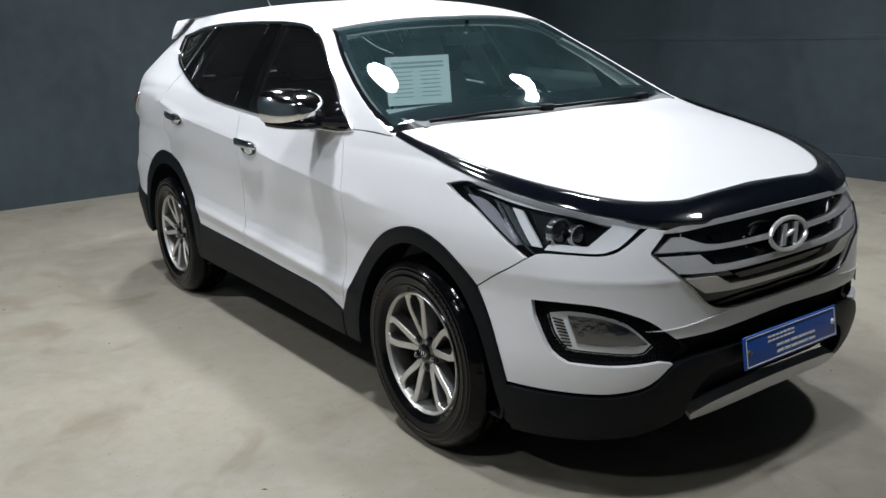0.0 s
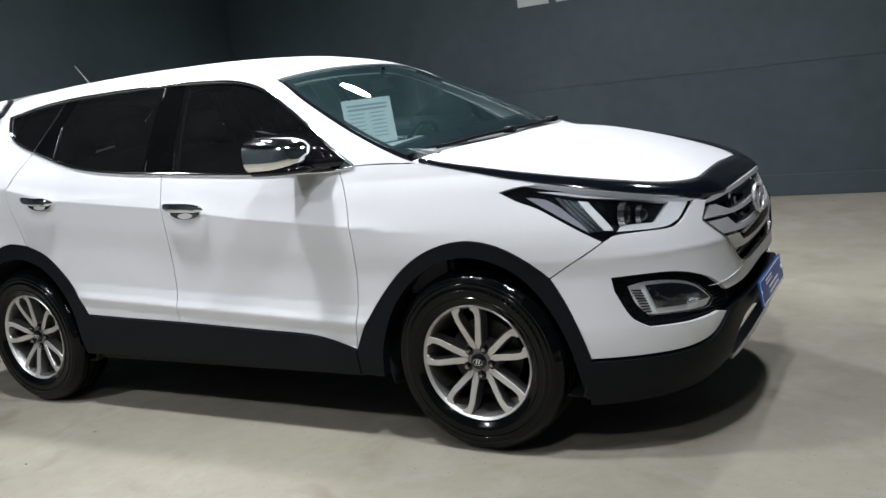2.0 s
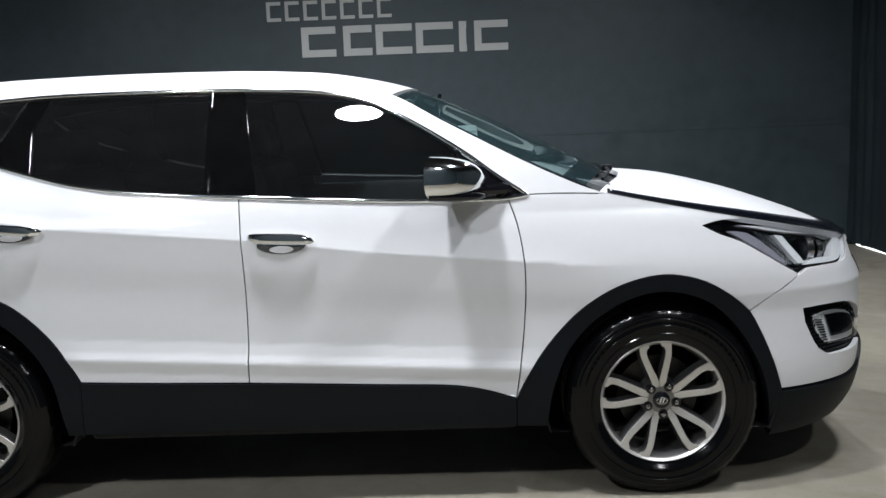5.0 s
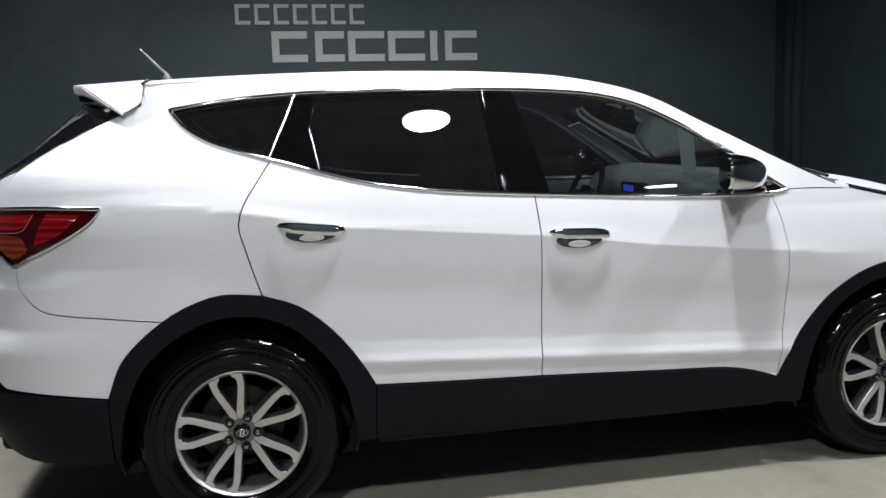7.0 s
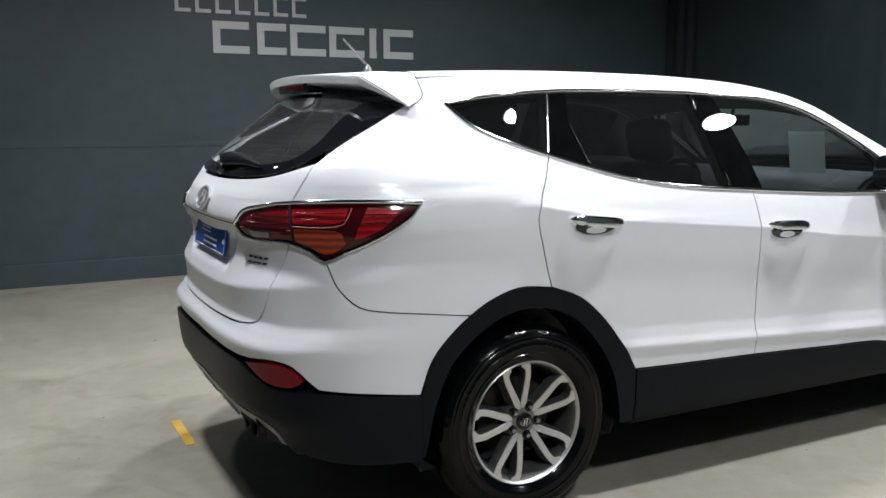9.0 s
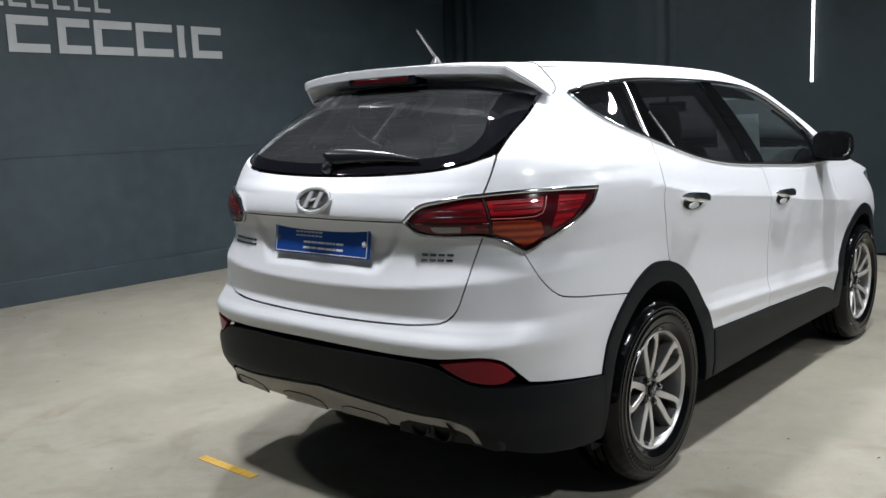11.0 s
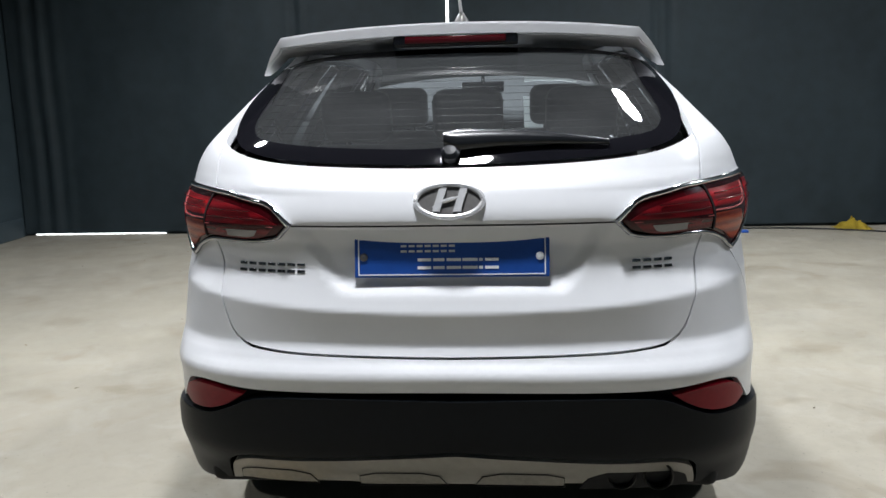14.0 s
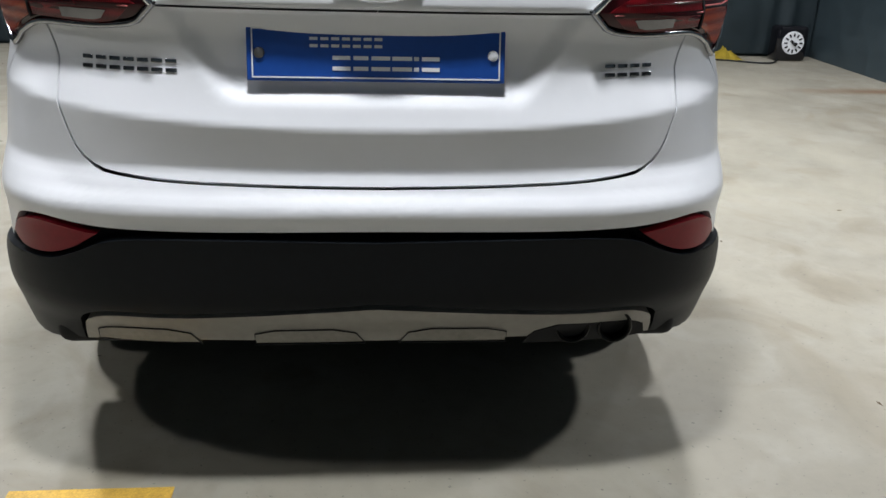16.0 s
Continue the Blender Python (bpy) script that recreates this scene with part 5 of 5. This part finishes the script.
bm = bmesh.new()
tube(bm, [(-1.607, 0, 1.715), (-1.66, .004, 1.77), (-1.71, .008, 1.822)], [.006, .005, .0035], 8)
part("antenna_rod", bm, GUNMETAL, base, "short grey antenna rod")


def wiper(pivot, tip, mid, name, parent):
    bm = bmesh.new()
    box(bm, -.025, -.03, -.014, .025, .022, .014, .008, Matrix.Translation(pivot))
    tube(bm, spline([pivot, mid, tip], .03), .007, 8)
    return part(name, bm, PLASTIC, parent, "black wiper arm and blade")


# rear wiper: a deep tapering cover that lies on the glass, with its blade below
bm = bmesh.new()
rings = []
for i in range(25):
    t = i / 24
    c = tail_point(max(.0005, -.02 + .44 * t) if t > .06 else .0005, 1.318 + .010 * math.sin(math.pi * t) - .004 * t, .020 - .010 * t)
    c.y = .018 - .442 * t
    h = (.030 * (1 - t) ** .8 + .006) * min(1, .45 + 9 * t)
    d = .020 * (1 - t) + .007
    rings.append([bm.verts.new(c + Vector((-d * math.cos(a) * .7 + h * math.sin(a) * .66, 0, d * math.cos(a) * .7 + h * math.sin(a) * .72))) for a in [k / 12 * 2 * math.pi for k in range(12)]])
for a, b in zip(rings, rings[1:]):
    for k in range(12):
        bm.faces.new((a[k], a[(k + 1) % 12], b[(k + 1) % 12], b[k]))
bm.faces.new(rings[0]), bm.faces.new(rings[-1])
rear_wiper = part("rear_wiper", bm, WIPER, car, "black rear wiper with a tapering arm cover")
bm = bmesh.new()
lathe(bm, [(.026, 0), (.025, -.02), (.015, -.03), (.0005, -.032)], 24, Matrix.Translation(tail_point(.0005, 1.292, .0)) @ pose(0, 0, 0, -40, 0, -90))
part("pivot_cap", bm, WIPER, rear_wiper)
for y0, y1 in ((-.15, -.66), (.45, -.20)):
    p = [on_top(1.262 - .14 * abs(y / .78) ** 2.2, y, .006) for y in (y0, (y0 + y1) / 2, y1)]
    wiper(p[0], p[2], p[1], "front_wiper", car)

# mirrors
def power(v, e):
    return math.copysign(abs(v) ** e, v)


for s in BOTH:
    def shell(x0, x1, cy, cz, hw, hh, n=12, m=28, cap=False):
        bm = bmesh.new()
        rows = []
        for i in range(n + 1):
            t = i / n
            k = max(1 - t ** 2.3, 0) ** .5 if t < 1 else .03
            rows.append([bm.verts.new((x0 + (x1 - x0) * t + .3 * (1 - t) * hw * k * power(math.cos(2 * math.pi * j / m), .62), s * (cy + .035 * t + hw * k * power(math.cos(2 * math.pi * j / m), .62)), cz - .012 * t + hh * k * power(math.sin(2 * math.pi * j / m), .62))) for j in range(m)])
        for a, b in zip(rows, rows[1:]):
            for j in range(m):
                bm.faces.new((a[j], a[(j + 1) % m], b[(j + 1) % m], b[j]))
        bm.faces.new(rows[-1])
        bm.faces.new(rows[0])
        return bm
    mirror = part("side_mirror", shell(.525, .705, -.945, 1.247, .118, .076), CHROME, car, "chrome door mirror shell", angle=60)
    bm = bmesh.new()
    prism(bm, [(.100 * power(math.cos(a), .62), .060 * power(math.sin(a), .62)) for a in [k / 28 * 2 * math.pi for k in range(28)]], -.004, .01, pose(.5235, s * -.945, 1.247, 0, 0, -90 - 16.7 * s))
    part("mirror_glass", bm, MIRROR, mirror)
    part("lower_cover", shell(.535, .715, -.935, 1.185, .108, .024), GLOSS, mirror, angle=60)
    bm = bmesh.new()
    tube(bm, [(.66, s * -.90, 1.190), (.73, s * -.85, 1.186), (.79, s * -.80, 1.185)], [.024, .022, .03], 10)
    part("arm", bm, GLOSS, mirror)

# exhaust pipes
panel("exhaust_recess", outline([(tail_u(.345, .38), .372), (tail_u(.36, .41), .412), (tail_u(.41, .43), .436)], [(tail_u(.41, .43), .436), (tail_u(.58, .43), .432)], [(tail_u(.58, .43), .432), (tail_u(.63, .41), .408), (tail_u(.645, .38), .37)], [(tail_u(.645, .38), .37), (tail_u(.345, .38), .372)]), rear_bumper, DARK, off=.0215, thick=.004, gap=0, rz=.02)
SOOT = material("sooty_steel", (0.02, 0.019, 0.018), 0.4, 0.6, vary=0.2)
for y in (-.455, -.555):
    bm = bmesh.new()
    lathe(bm, [(.038, .0), (.041, .003), (.041, .20), (.034, .20), (.034, .005), (.038, .0)], 28, pose(-2.290, y, .410, 0, 0, -90))
    part("exhaust_pipe", bm, SOOT, car, "dark twin exhaust tip")

# underbody and wheel wells
bm = bmesh.new()
box(bm, -1.9, -.62, .24, 1.95, .62, .38, .05)
box(bm, -2.2, -.74, .335, -1.79, .74, .5, .03)
box(bm, -.85, -.86, .27, .80, .86, .40, .02)
part("underbody", bm, DARK, car)
for x in (1.35, -1.35):
    for s in BOTH:
        bm = bmesh.new()
        prof = [(.445, -.83), (.436, -.835), (.436, -.55), (.05, -.55)]
        lathe(bm, prof, 40, pose(x, 0, .365))
        for v in list(bm.verts):
            if v.co.z < .24:
                v.co.z = .24
        if s < 0:
            bmesh.ops.scale(bm, vec=(1, -1, 1), verts=bm.verts)
        part("wheel_liner", bm, DARK, car)


# ---- wheels ----
def make_wheel():
    w = new("wheel")
    w.parent = car
    tagged(w, "alloy wheel with five twin spokes and black tyre")
    bm = bmesh.new()
    prof = [(.234, -.098), (.243, -.110), (.258, -.116), (.262, -.1205), (.268, -.1215), (.271, -.118), (.288, -.121), (.2965, -.1215), (.2985, -.1232), (.3005, -.1215), (.318, -.120), (.321, -.1212), (.3235, -.1190), (.330, -.1165), (.334, -.1175), (.34, -.113), (.352, -.103), (.361, -.090), (.3665, -.070)]
    for c in (-.04, 0, .04):
        prof += [(.369, c - .012), (.360, c - .010), (.360, c - .004), (.369, c - .002)]
    prof += [(.3665, .07), (.352, .10), (.33, .115), (.29, .12), (.25, .112), (.234, .098)]
    sides = 144
    rings = []
    for j, (r, y) in enumerate(prof):
        ring = []
        for k in range(sides):
            a = 2 * math.pi * (k + (.8 if j > 17 and j % 2 else 0)) / sides
            rr = r - (.0035 if j in (16, 17) and k % 3 == 0 else 0)
            ring.append(bm.verts.new((rr * math.cos(a), y, rr * math.sin(a))))
        rings.append(ring)
    for A, B in zip(rings, rings[1:]):
        for k in range(sides):
            bm.faces.new((A[k], A[(k + 1) % sides], B[(k + 1) % sides], B[k]))
    part("tyre", bm, RUBBER, w, angle=50)
    bm = bmesh.new()
    for start, count in ((20, 11), (200, 11), (112, 6), (292, 6)):
        for i in range(count):
            ang = start + i * 4.6
            box(bm, -.0085, -.0008, -.012 if count > 8 else -.006, -.004, .002, .012 if count > 8 else .006, 0, pose(0, 0, 0, 0, ang, 0) @ pose(0, -.1215, .303))
            box(bm, .002, -.0008, -.012 if count > 8 else -.006, .0075, .002, -.004, 0, pose(0, 0, 0, 0, ang, 0) @ pose(0, -.1215, .303))
    tagged(part("raised_lettering", bm, RUBBER, w, smooth=False), kind="stuff")
    bm = bmesh.new()
    lathe(bm, [(.2345, -.098), (.2365, -.104), (.233, -.107), (.228, -.103), (.224, -.094)], 72)
    rim = part("rim", bm, ALLOY, w)
    bm = bmesh.new()
    lathe(bm, [(.224, -.094), (.218, -.082), (.214, -.05), (.205, .02), (.215, .09), (.234, .098)], 72)
    part("barrel", bm, HUB_GREY, rim)
    bm = bmesh.new()
    lathe(bm, [(.0005, .0), (.155, .0), (.155, .012), (.0005, .012)], 48, pose(0, .0, 0))
    part("brake_disc", bm, DISC, w)
    bm = bmesh.new()
    lathe(bm, [(.0005, -.075), (.045, -.075), (.074, -.070), (.080, -.058), (.080, .0)], 40)
    part("hub", bm, HUB_GREY, w)
    for k in range(5):
        a0 = math.pi / 2 + math.radians(7) + k * 2 * math.pi / 5
        for s in (1, -1):
            # twin arms that part at the hub and hook in towards each other at the rim
            verts, faces, slots = [], [], []
            dx, dz = math.cos(a0), math.sin(a0)
            nx, nz = -dz, dx
            rows = zip((.050, .066, .076, .100, .128, .168, .192, .206, .214, .233), (.024, .027, .030, .0365, .045, .0565, .060, .061, .0615, .062), (.0, .0, .0005, .0082, .0175, .0305, .035, .032, .0225, .018))
            for r, outer, inner in rows:
                t = (r - .05) / .183
                y = -.074 - .020 * math.sin(t * math.pi / 2) - .006 * t
                slope = .011 * (1 - .4 * t)
                edge = .0018
                for q, yy in ((inner - slope * .35, .045), (inner, .004), (inner + edge, 0), (outer - edge, 0), (outer, .004), (outer + slope, .045)):
                    verts.append((dx * r + nx * q * s, y + yy, dz * r + nz * q * s))
            for i in range(9):
                for j in range(5):
                    a = i * 6 + j
                    faces.append((a, a + 1, a + 7, a + 6) if s < 0 else (a + 6, a + 7, a + 1, a))
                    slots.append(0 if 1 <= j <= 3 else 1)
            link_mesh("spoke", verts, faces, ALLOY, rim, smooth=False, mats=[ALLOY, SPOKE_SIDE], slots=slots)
        al = a0 + math.pi / 5
        spot = pose(.057 * math.cos(al), 0, .057 * math.sin(al))
        bm = bmesh.new()
        lathe(bm, [(.0185, -.066), (.0185, -.0775), (.0150, -.0785), (.0140, -.0765), (.0140, -.0762), (.0005, -.0762)], 20, spot)
        well = part("nut_well", bm, GLOSS, rim)
        bm = bmesh.new()
        lathe(bm, [(.0105, -.0755), (.0105, -.086), (.0075, -.0905), (.0005, -.0915)], 6, spot)
        part("lug_nut", bm, CHROME_DARK, well)
    bm = bmesh.new()
    lathe(bm, [(.033, -.070), (.032, -.083), (.028, -.086), (.0005, -.087)], 32)
    cap = part("centre_cap", bm, GLOSS, rim)
    bm = bmesh.new()
    tube(bm, [(.020 * math.cos(2 * math.pi * k / 24), -.088, .013 * math.sin(2 * math.pi * k / 24)) for k in range(24)], .002, 6, True)
    prism(bm, [(-.010, -.009), (-.005, -.009), (0.0, .009), (-.005, .009)], -.089, -.087)
    prism(bm, [(.001, -.009), (.006, -.009), (.011, .009), (.006, .009)], -.089, -.087)
    part("cap_mark", bm, CHROME, cap)
    return w


wheel = make_wheel()
wheel.location = (1.35, -.775, .366)
copy_thing(wheel, pose(-1.35, -.775, .366, 0, -5.5, 0))
copy_thing(wheel, pose(1.35, .775, .366, 0, 0, 180))
copy_thing(wheel, pose(-1.35, .775, .366, 0, 0, 180))

# ---- cabin ----
bm = bmesh.new()
box(bm, -.85, -.74, .42, .78, .74, .47, .01)
part("cabin_floor", bm, DARK, car)
bm = bmesh.new()
pr = [(1.21, 1.18), (1.06, 1.21), (.86, 1.225), (.70, 1.21), (.60, 1.14), (.56, 1.02), (.60, .85), (.75, .6), (1.2, .6)]
prism(bm, pr, -.72, .72)
bmesh.ops.bevel(bm, geom=bm.edges[:], offset=.02, segments=2, affect="EDGES")
dash = part("dashboard", bm, DASH, car, "dark dashboard", angle=50)
bm = bmesh.new()
box(bm, .555, -.10, 1.04, .60, .14, 1.16, .01)
part("console_screen_frame", bm, GLOSS, dash)
bm = bmesh.new()
box(bm, .551, -.02, 1.115, .556, .09, 1.145)
part("clock_display", bm, glowing("blue_display", (0.05, 0.1, 1.0), 1.5), dash, "lit blue display", smooth=False)
bm = bmesh.new()
n = 40
tube(bm, [(.19 * math.cos(2 * math.pi * k / n), 0, .19 * math.sin(2 * math.pi * k / n)) for k in range(n)], .015, 8, True)
box(bm, -.17, -.012, -.02, .17, .012, .02, .006)
box(bm, -.02, -.012, -.17, .02, .012, 0, .006)
box(bm, -.06, -.03, -.055, .06, .012, .055, .02)
bmesh.ops.transform(bm, matrix=pose(.45, .38, 1.08, 0, 0, 90) @ pose(0, 0, 0, 22, 0, 0), verts=bm.verts)
part("steering_wheel", bm, GLOSS, car)


def seat(x, y, w, recline=14, bench=False):
    st = new("seat")
    st.parent = car
    bm = bmesh.new()
    box(bm, x - .26, y - w / 2, .58, x + .26, y + w / 2, .74, .05)
    part("cushion", bm, LEATHER, st)
    bm = bmesh.new()
    box(bm, -.07, -w / 2, 0, .07, w / 2, .62, .06, Matrix.Translation((x - .25, y, .68)) @ pose(0, 0, 0, 0, -recline, 0))
    part("backrest", bm, LEATHER, st)
    for yy in ((y,) if not bench else (y - w * .33, y, y + w * .33)):
        bm = bmesh.new()
        box(bm, -.05, -.13, .64, .05, .13, .83, .045, Matrix.Translation((x - .25, yy, .68)) @ pose(0, 0, 0, 0, -recline, 0))
        tube(bm, [(x - .40, yy - .06, 1.27), (x - .42, yy - .06, 1.34)], .006, 6)
        tube(bm, [(x - .40, yy + .06, 1.27), (x - .42, yy + .06, 1.34)], .006, 6)
        part("headrest", bm, LEATHER, st)


seat(.05, -.37, .5)
seat(.05, .37, .5)
seat(-.85, 0, 1.25, 18, True)
bm = bmesh.new()
box(bm, .505, -.11, 1.455, .525, .13, 1.515, .008)
tube(bm, [(.51, 0.01, 1.5), (.53, 0.01, 1.57)], .01, 6)
part("rear_view_mirror", bm, GLOSS, car)
for v in BOTH:
    panel("inner_pillar_trim", outline([(-.335, 1.20), (-.36, 1.60)], [(-.36, 1.60), (-.24, 1.60)], [(-.24, 1.60), (-.16, 1.19)], [(-.16, 1.19), (-.335, 1.20)]), car, HEADLINING, sides=(v,), off=-.045, thick=.015, gap=0)
    panel("inner_pillar_trim", outline([(-1.02, 1.28), (-1.05, 1.46), (-1.0, 1.60)], [(-1.0, 1.60), (-1.10, 1.60)], [(-1.10, 1.60), (-1.22, 1.34)], [(-1.22, 1.34), (-1.02, 1.28)]), car, HEADLINING, sides=(v,), off=-.045, thick=.015, gap=0)
    panel("inner_pillar_trim", outline([(-1.53, 1.30), (-1.57, 1.60)], [(-1.57, 1.60), (-1.70, 1.58)], [(-1.70, 1.58), (-1.80, 1.30)], [(-1.80, 1.30), (-1.53, 1.30)]), car, HEADLINING, sides=(v,), off=-.05, thick=.015, gap=0)
    panel("inner_pillar_trim", outline([(.46, 1.47), (.58, 1.40), (.85, 1.22)], [(.85, 1.22), (.98, 1.22)], [(.98, 1.22), (.75, 1.36), (.52, 1.49)], [(.52, 1.49), (.46, 1.47)]), car, HEADLINING, sides=(v,), off=-.045, thick=.012, gap=0)
    bm = bmesh.new()
    box(bm, -.84, v * .70 - .03, .5, .78, v * .70 + .03, 1.14, .03)
    part("door_card", bm, CABIN, car)
panel("headlining", outline([(-1.6, -.95), (.40, -.95)], [(.40, -.95), (.42, 0), (.40, .95)], [(.40, .95), (-1.6, .95)], [(-1.6, .95), (-1.6, -.95)]), car, HEADLINING, surf="top", off=-.05, thick=.005, res=.1)

notice = thing("notice_sheet", "white printed notice sheet hung behind the windscreen", "paper", (.66, -.365, 1.32))
bm = bmesh.new()
NM = pose(0, 0, 0, -6, 0, 75)
box(bm, -.148, -.0008, -.105, .148, .0008, .105, 0, NM)
part("sheet", bm, PAPER, notice, smooth=False)
for i in range(9):
    bm = bmesh.new()
    for j in range(2 if i > 1 else 1):
        box(bm, -.12 + j * .13, -.0022, .072 - i * .018, -.03 + j * .13 if i > 1 else .12, -.0012, .072 - i * .018 + (.009 if i < 2 else .004), 0, NM)
    part("bar", bm, INK, notice, smooth=False)

# ---- floor markings and things by the east wall ----
bm = bmesh.new()
box(bm, -2.34, .48, .0005, -2.295, .86, .003)
tagged(part("floor_line", bm, YELLOW, None, smooth=False), "worn yellow line painted on the concrete floor", "floor marking", "", "structure")
for x0, y0, x1, y1, z0, z1, nm in ((X1 - .012, -1.36, X1 - .002, -.62, 0.003, .03, "daylight_gap"), (X1 - .012, 3.7, X1 - .002, 5.2, 0.003, .013, "daylight_gap"), (X1 - .146, .497, X1 - .138, .523, 1.7, 4.2, "daylight_slit")):
    bm = bmesh.new()
    box(bm, x0, y0, z0, x1, y1, z1)
    tagged(part(nm, bm, DAYLIGHT, None, smooth=False), "bright slit of daylight in the wall sheet", "gap", "", "structure")
trolley = thing("cable_reel", "black floor drum with a white slotted face", "reel", (4.5, -4.2, 0))
bm = bmesh.new()
box(bm, -.1, -.16, .0, .1, .16, .34, .04)
part("body", bm, GLOSS, trolley)
bm = bmesh.new()
lathe(bm, [(.0005, -.012), (.108, -.012), (.112, 0), (.0005, 0)], 36, pose(-.101, 0, .18, 0, 0, -90))
part("face", bm, WHITE, trolley)
for k in range(12):
    bm = bmesh.new()
    a = 2 * math.pi * k / 12
    box(bm, -.007, -.004, .062, .007, 0, .094, 0, pose(-.114, 0, .18, 0, 0, -90) @ pose(0, 0, 0, 0, 30 * k, 0))
    part("slot", bm, GLOSS, trolley, smooth=False)
bm = bmesh.new()
box(bm, -.12, -.012, -.012, .04, .012, .012, .004, pose(-.06, 0, .18))
box(bm, -.006, -.04, -.012, .004, .04, .012, .003, pose(-.116, 0, .18, 40, 0, 0))
part("crank", bm, GLOSS, trolley)

bm = bmesh.new()
tube(bm, spline([(4.45, -4.1, .02), (4.2, -3.9, .012), (4.35, -3.5, .012), (4.5, -3.0, .012), (4.55, -2.2, .012)], .05), .008, 6)
tagged(part("power_cable", bm, PLASTIC, None), "thin black cable lying along the wall foot", "cable")
rag = bmesh.new()
gridv = []
for i in range(17):
    row = []
    for j in range(15):
        a, b = i / 16 - .5, j / 14 - .5
        h = max(0.0, .13 * (1 - (2.1 * a) ** 2) * (1 - (2.1 * b) ** 2)) * (.6 + .8 * noise.noise((a * 6, b * 6, 3)))
        row.append(rag.verts.new((4.5 + b * .24 + .03 * noise.noise((a * 5, b * 5, 0)), -3.55 + a * .34 + .03 * noise.noise((a * 5, b * 5, 9)), .004 + max(0, h))))
    gridv.append(row)
for a, b in zip(gridv, gridv[1:]):
    for j in range(14):
        rag.faces.new((a[j], b[j], b[j + 1], a[j + 1]))
bmesh.ops.solidify(rag, geom=rag.faces[:], thickness=.003)
tagged(part("cloth", rag, CLOTH, None, angle=70), "crumpled yellow cloth on the concrete floor", "cloth")
bm = bmesh.new()
box(bm, 4.30, -2.48, 0, 4.36, -1.98, .025, .008)
tagged(part("blue_batten", bm, BLUE, None), "blue strip lying on the floor by the wall", "batten")

# grit scattered over the floor
cells, faces = [], []
rng = random.Random(7)
for _ in range(170):
    x, y, r, a = rng.uniform(X0 + .2, X1 - .2), rng.uniform(Y0 + .2, Y1 - .2), rng.uniform(.003, .010), rng.uniform(0, 6.28)
    n0 = len(cells)
    cells += [(x + r * math.cos(a + k * 1.57) * (1.8 if k % 2 else .6), y + r * math.sin(a + k * 1.57) * (1.8 if k % 2 else .6), .0008) for k in range(4)] + [(x, y, .0008 + r * .5)]
    faces += [(n0 + k, n0 + (k + 1) % 4, n0 + 4) for k in range(4)]
tagged(link_mesh("floor_grit", cells, faces, material("grit", (0.12, 0.09, 0.06), 0.9, vary=0.5, scale=3), smooth=False), "small bits of grit and dry leaf on the floor", "grit", "", "stuff")
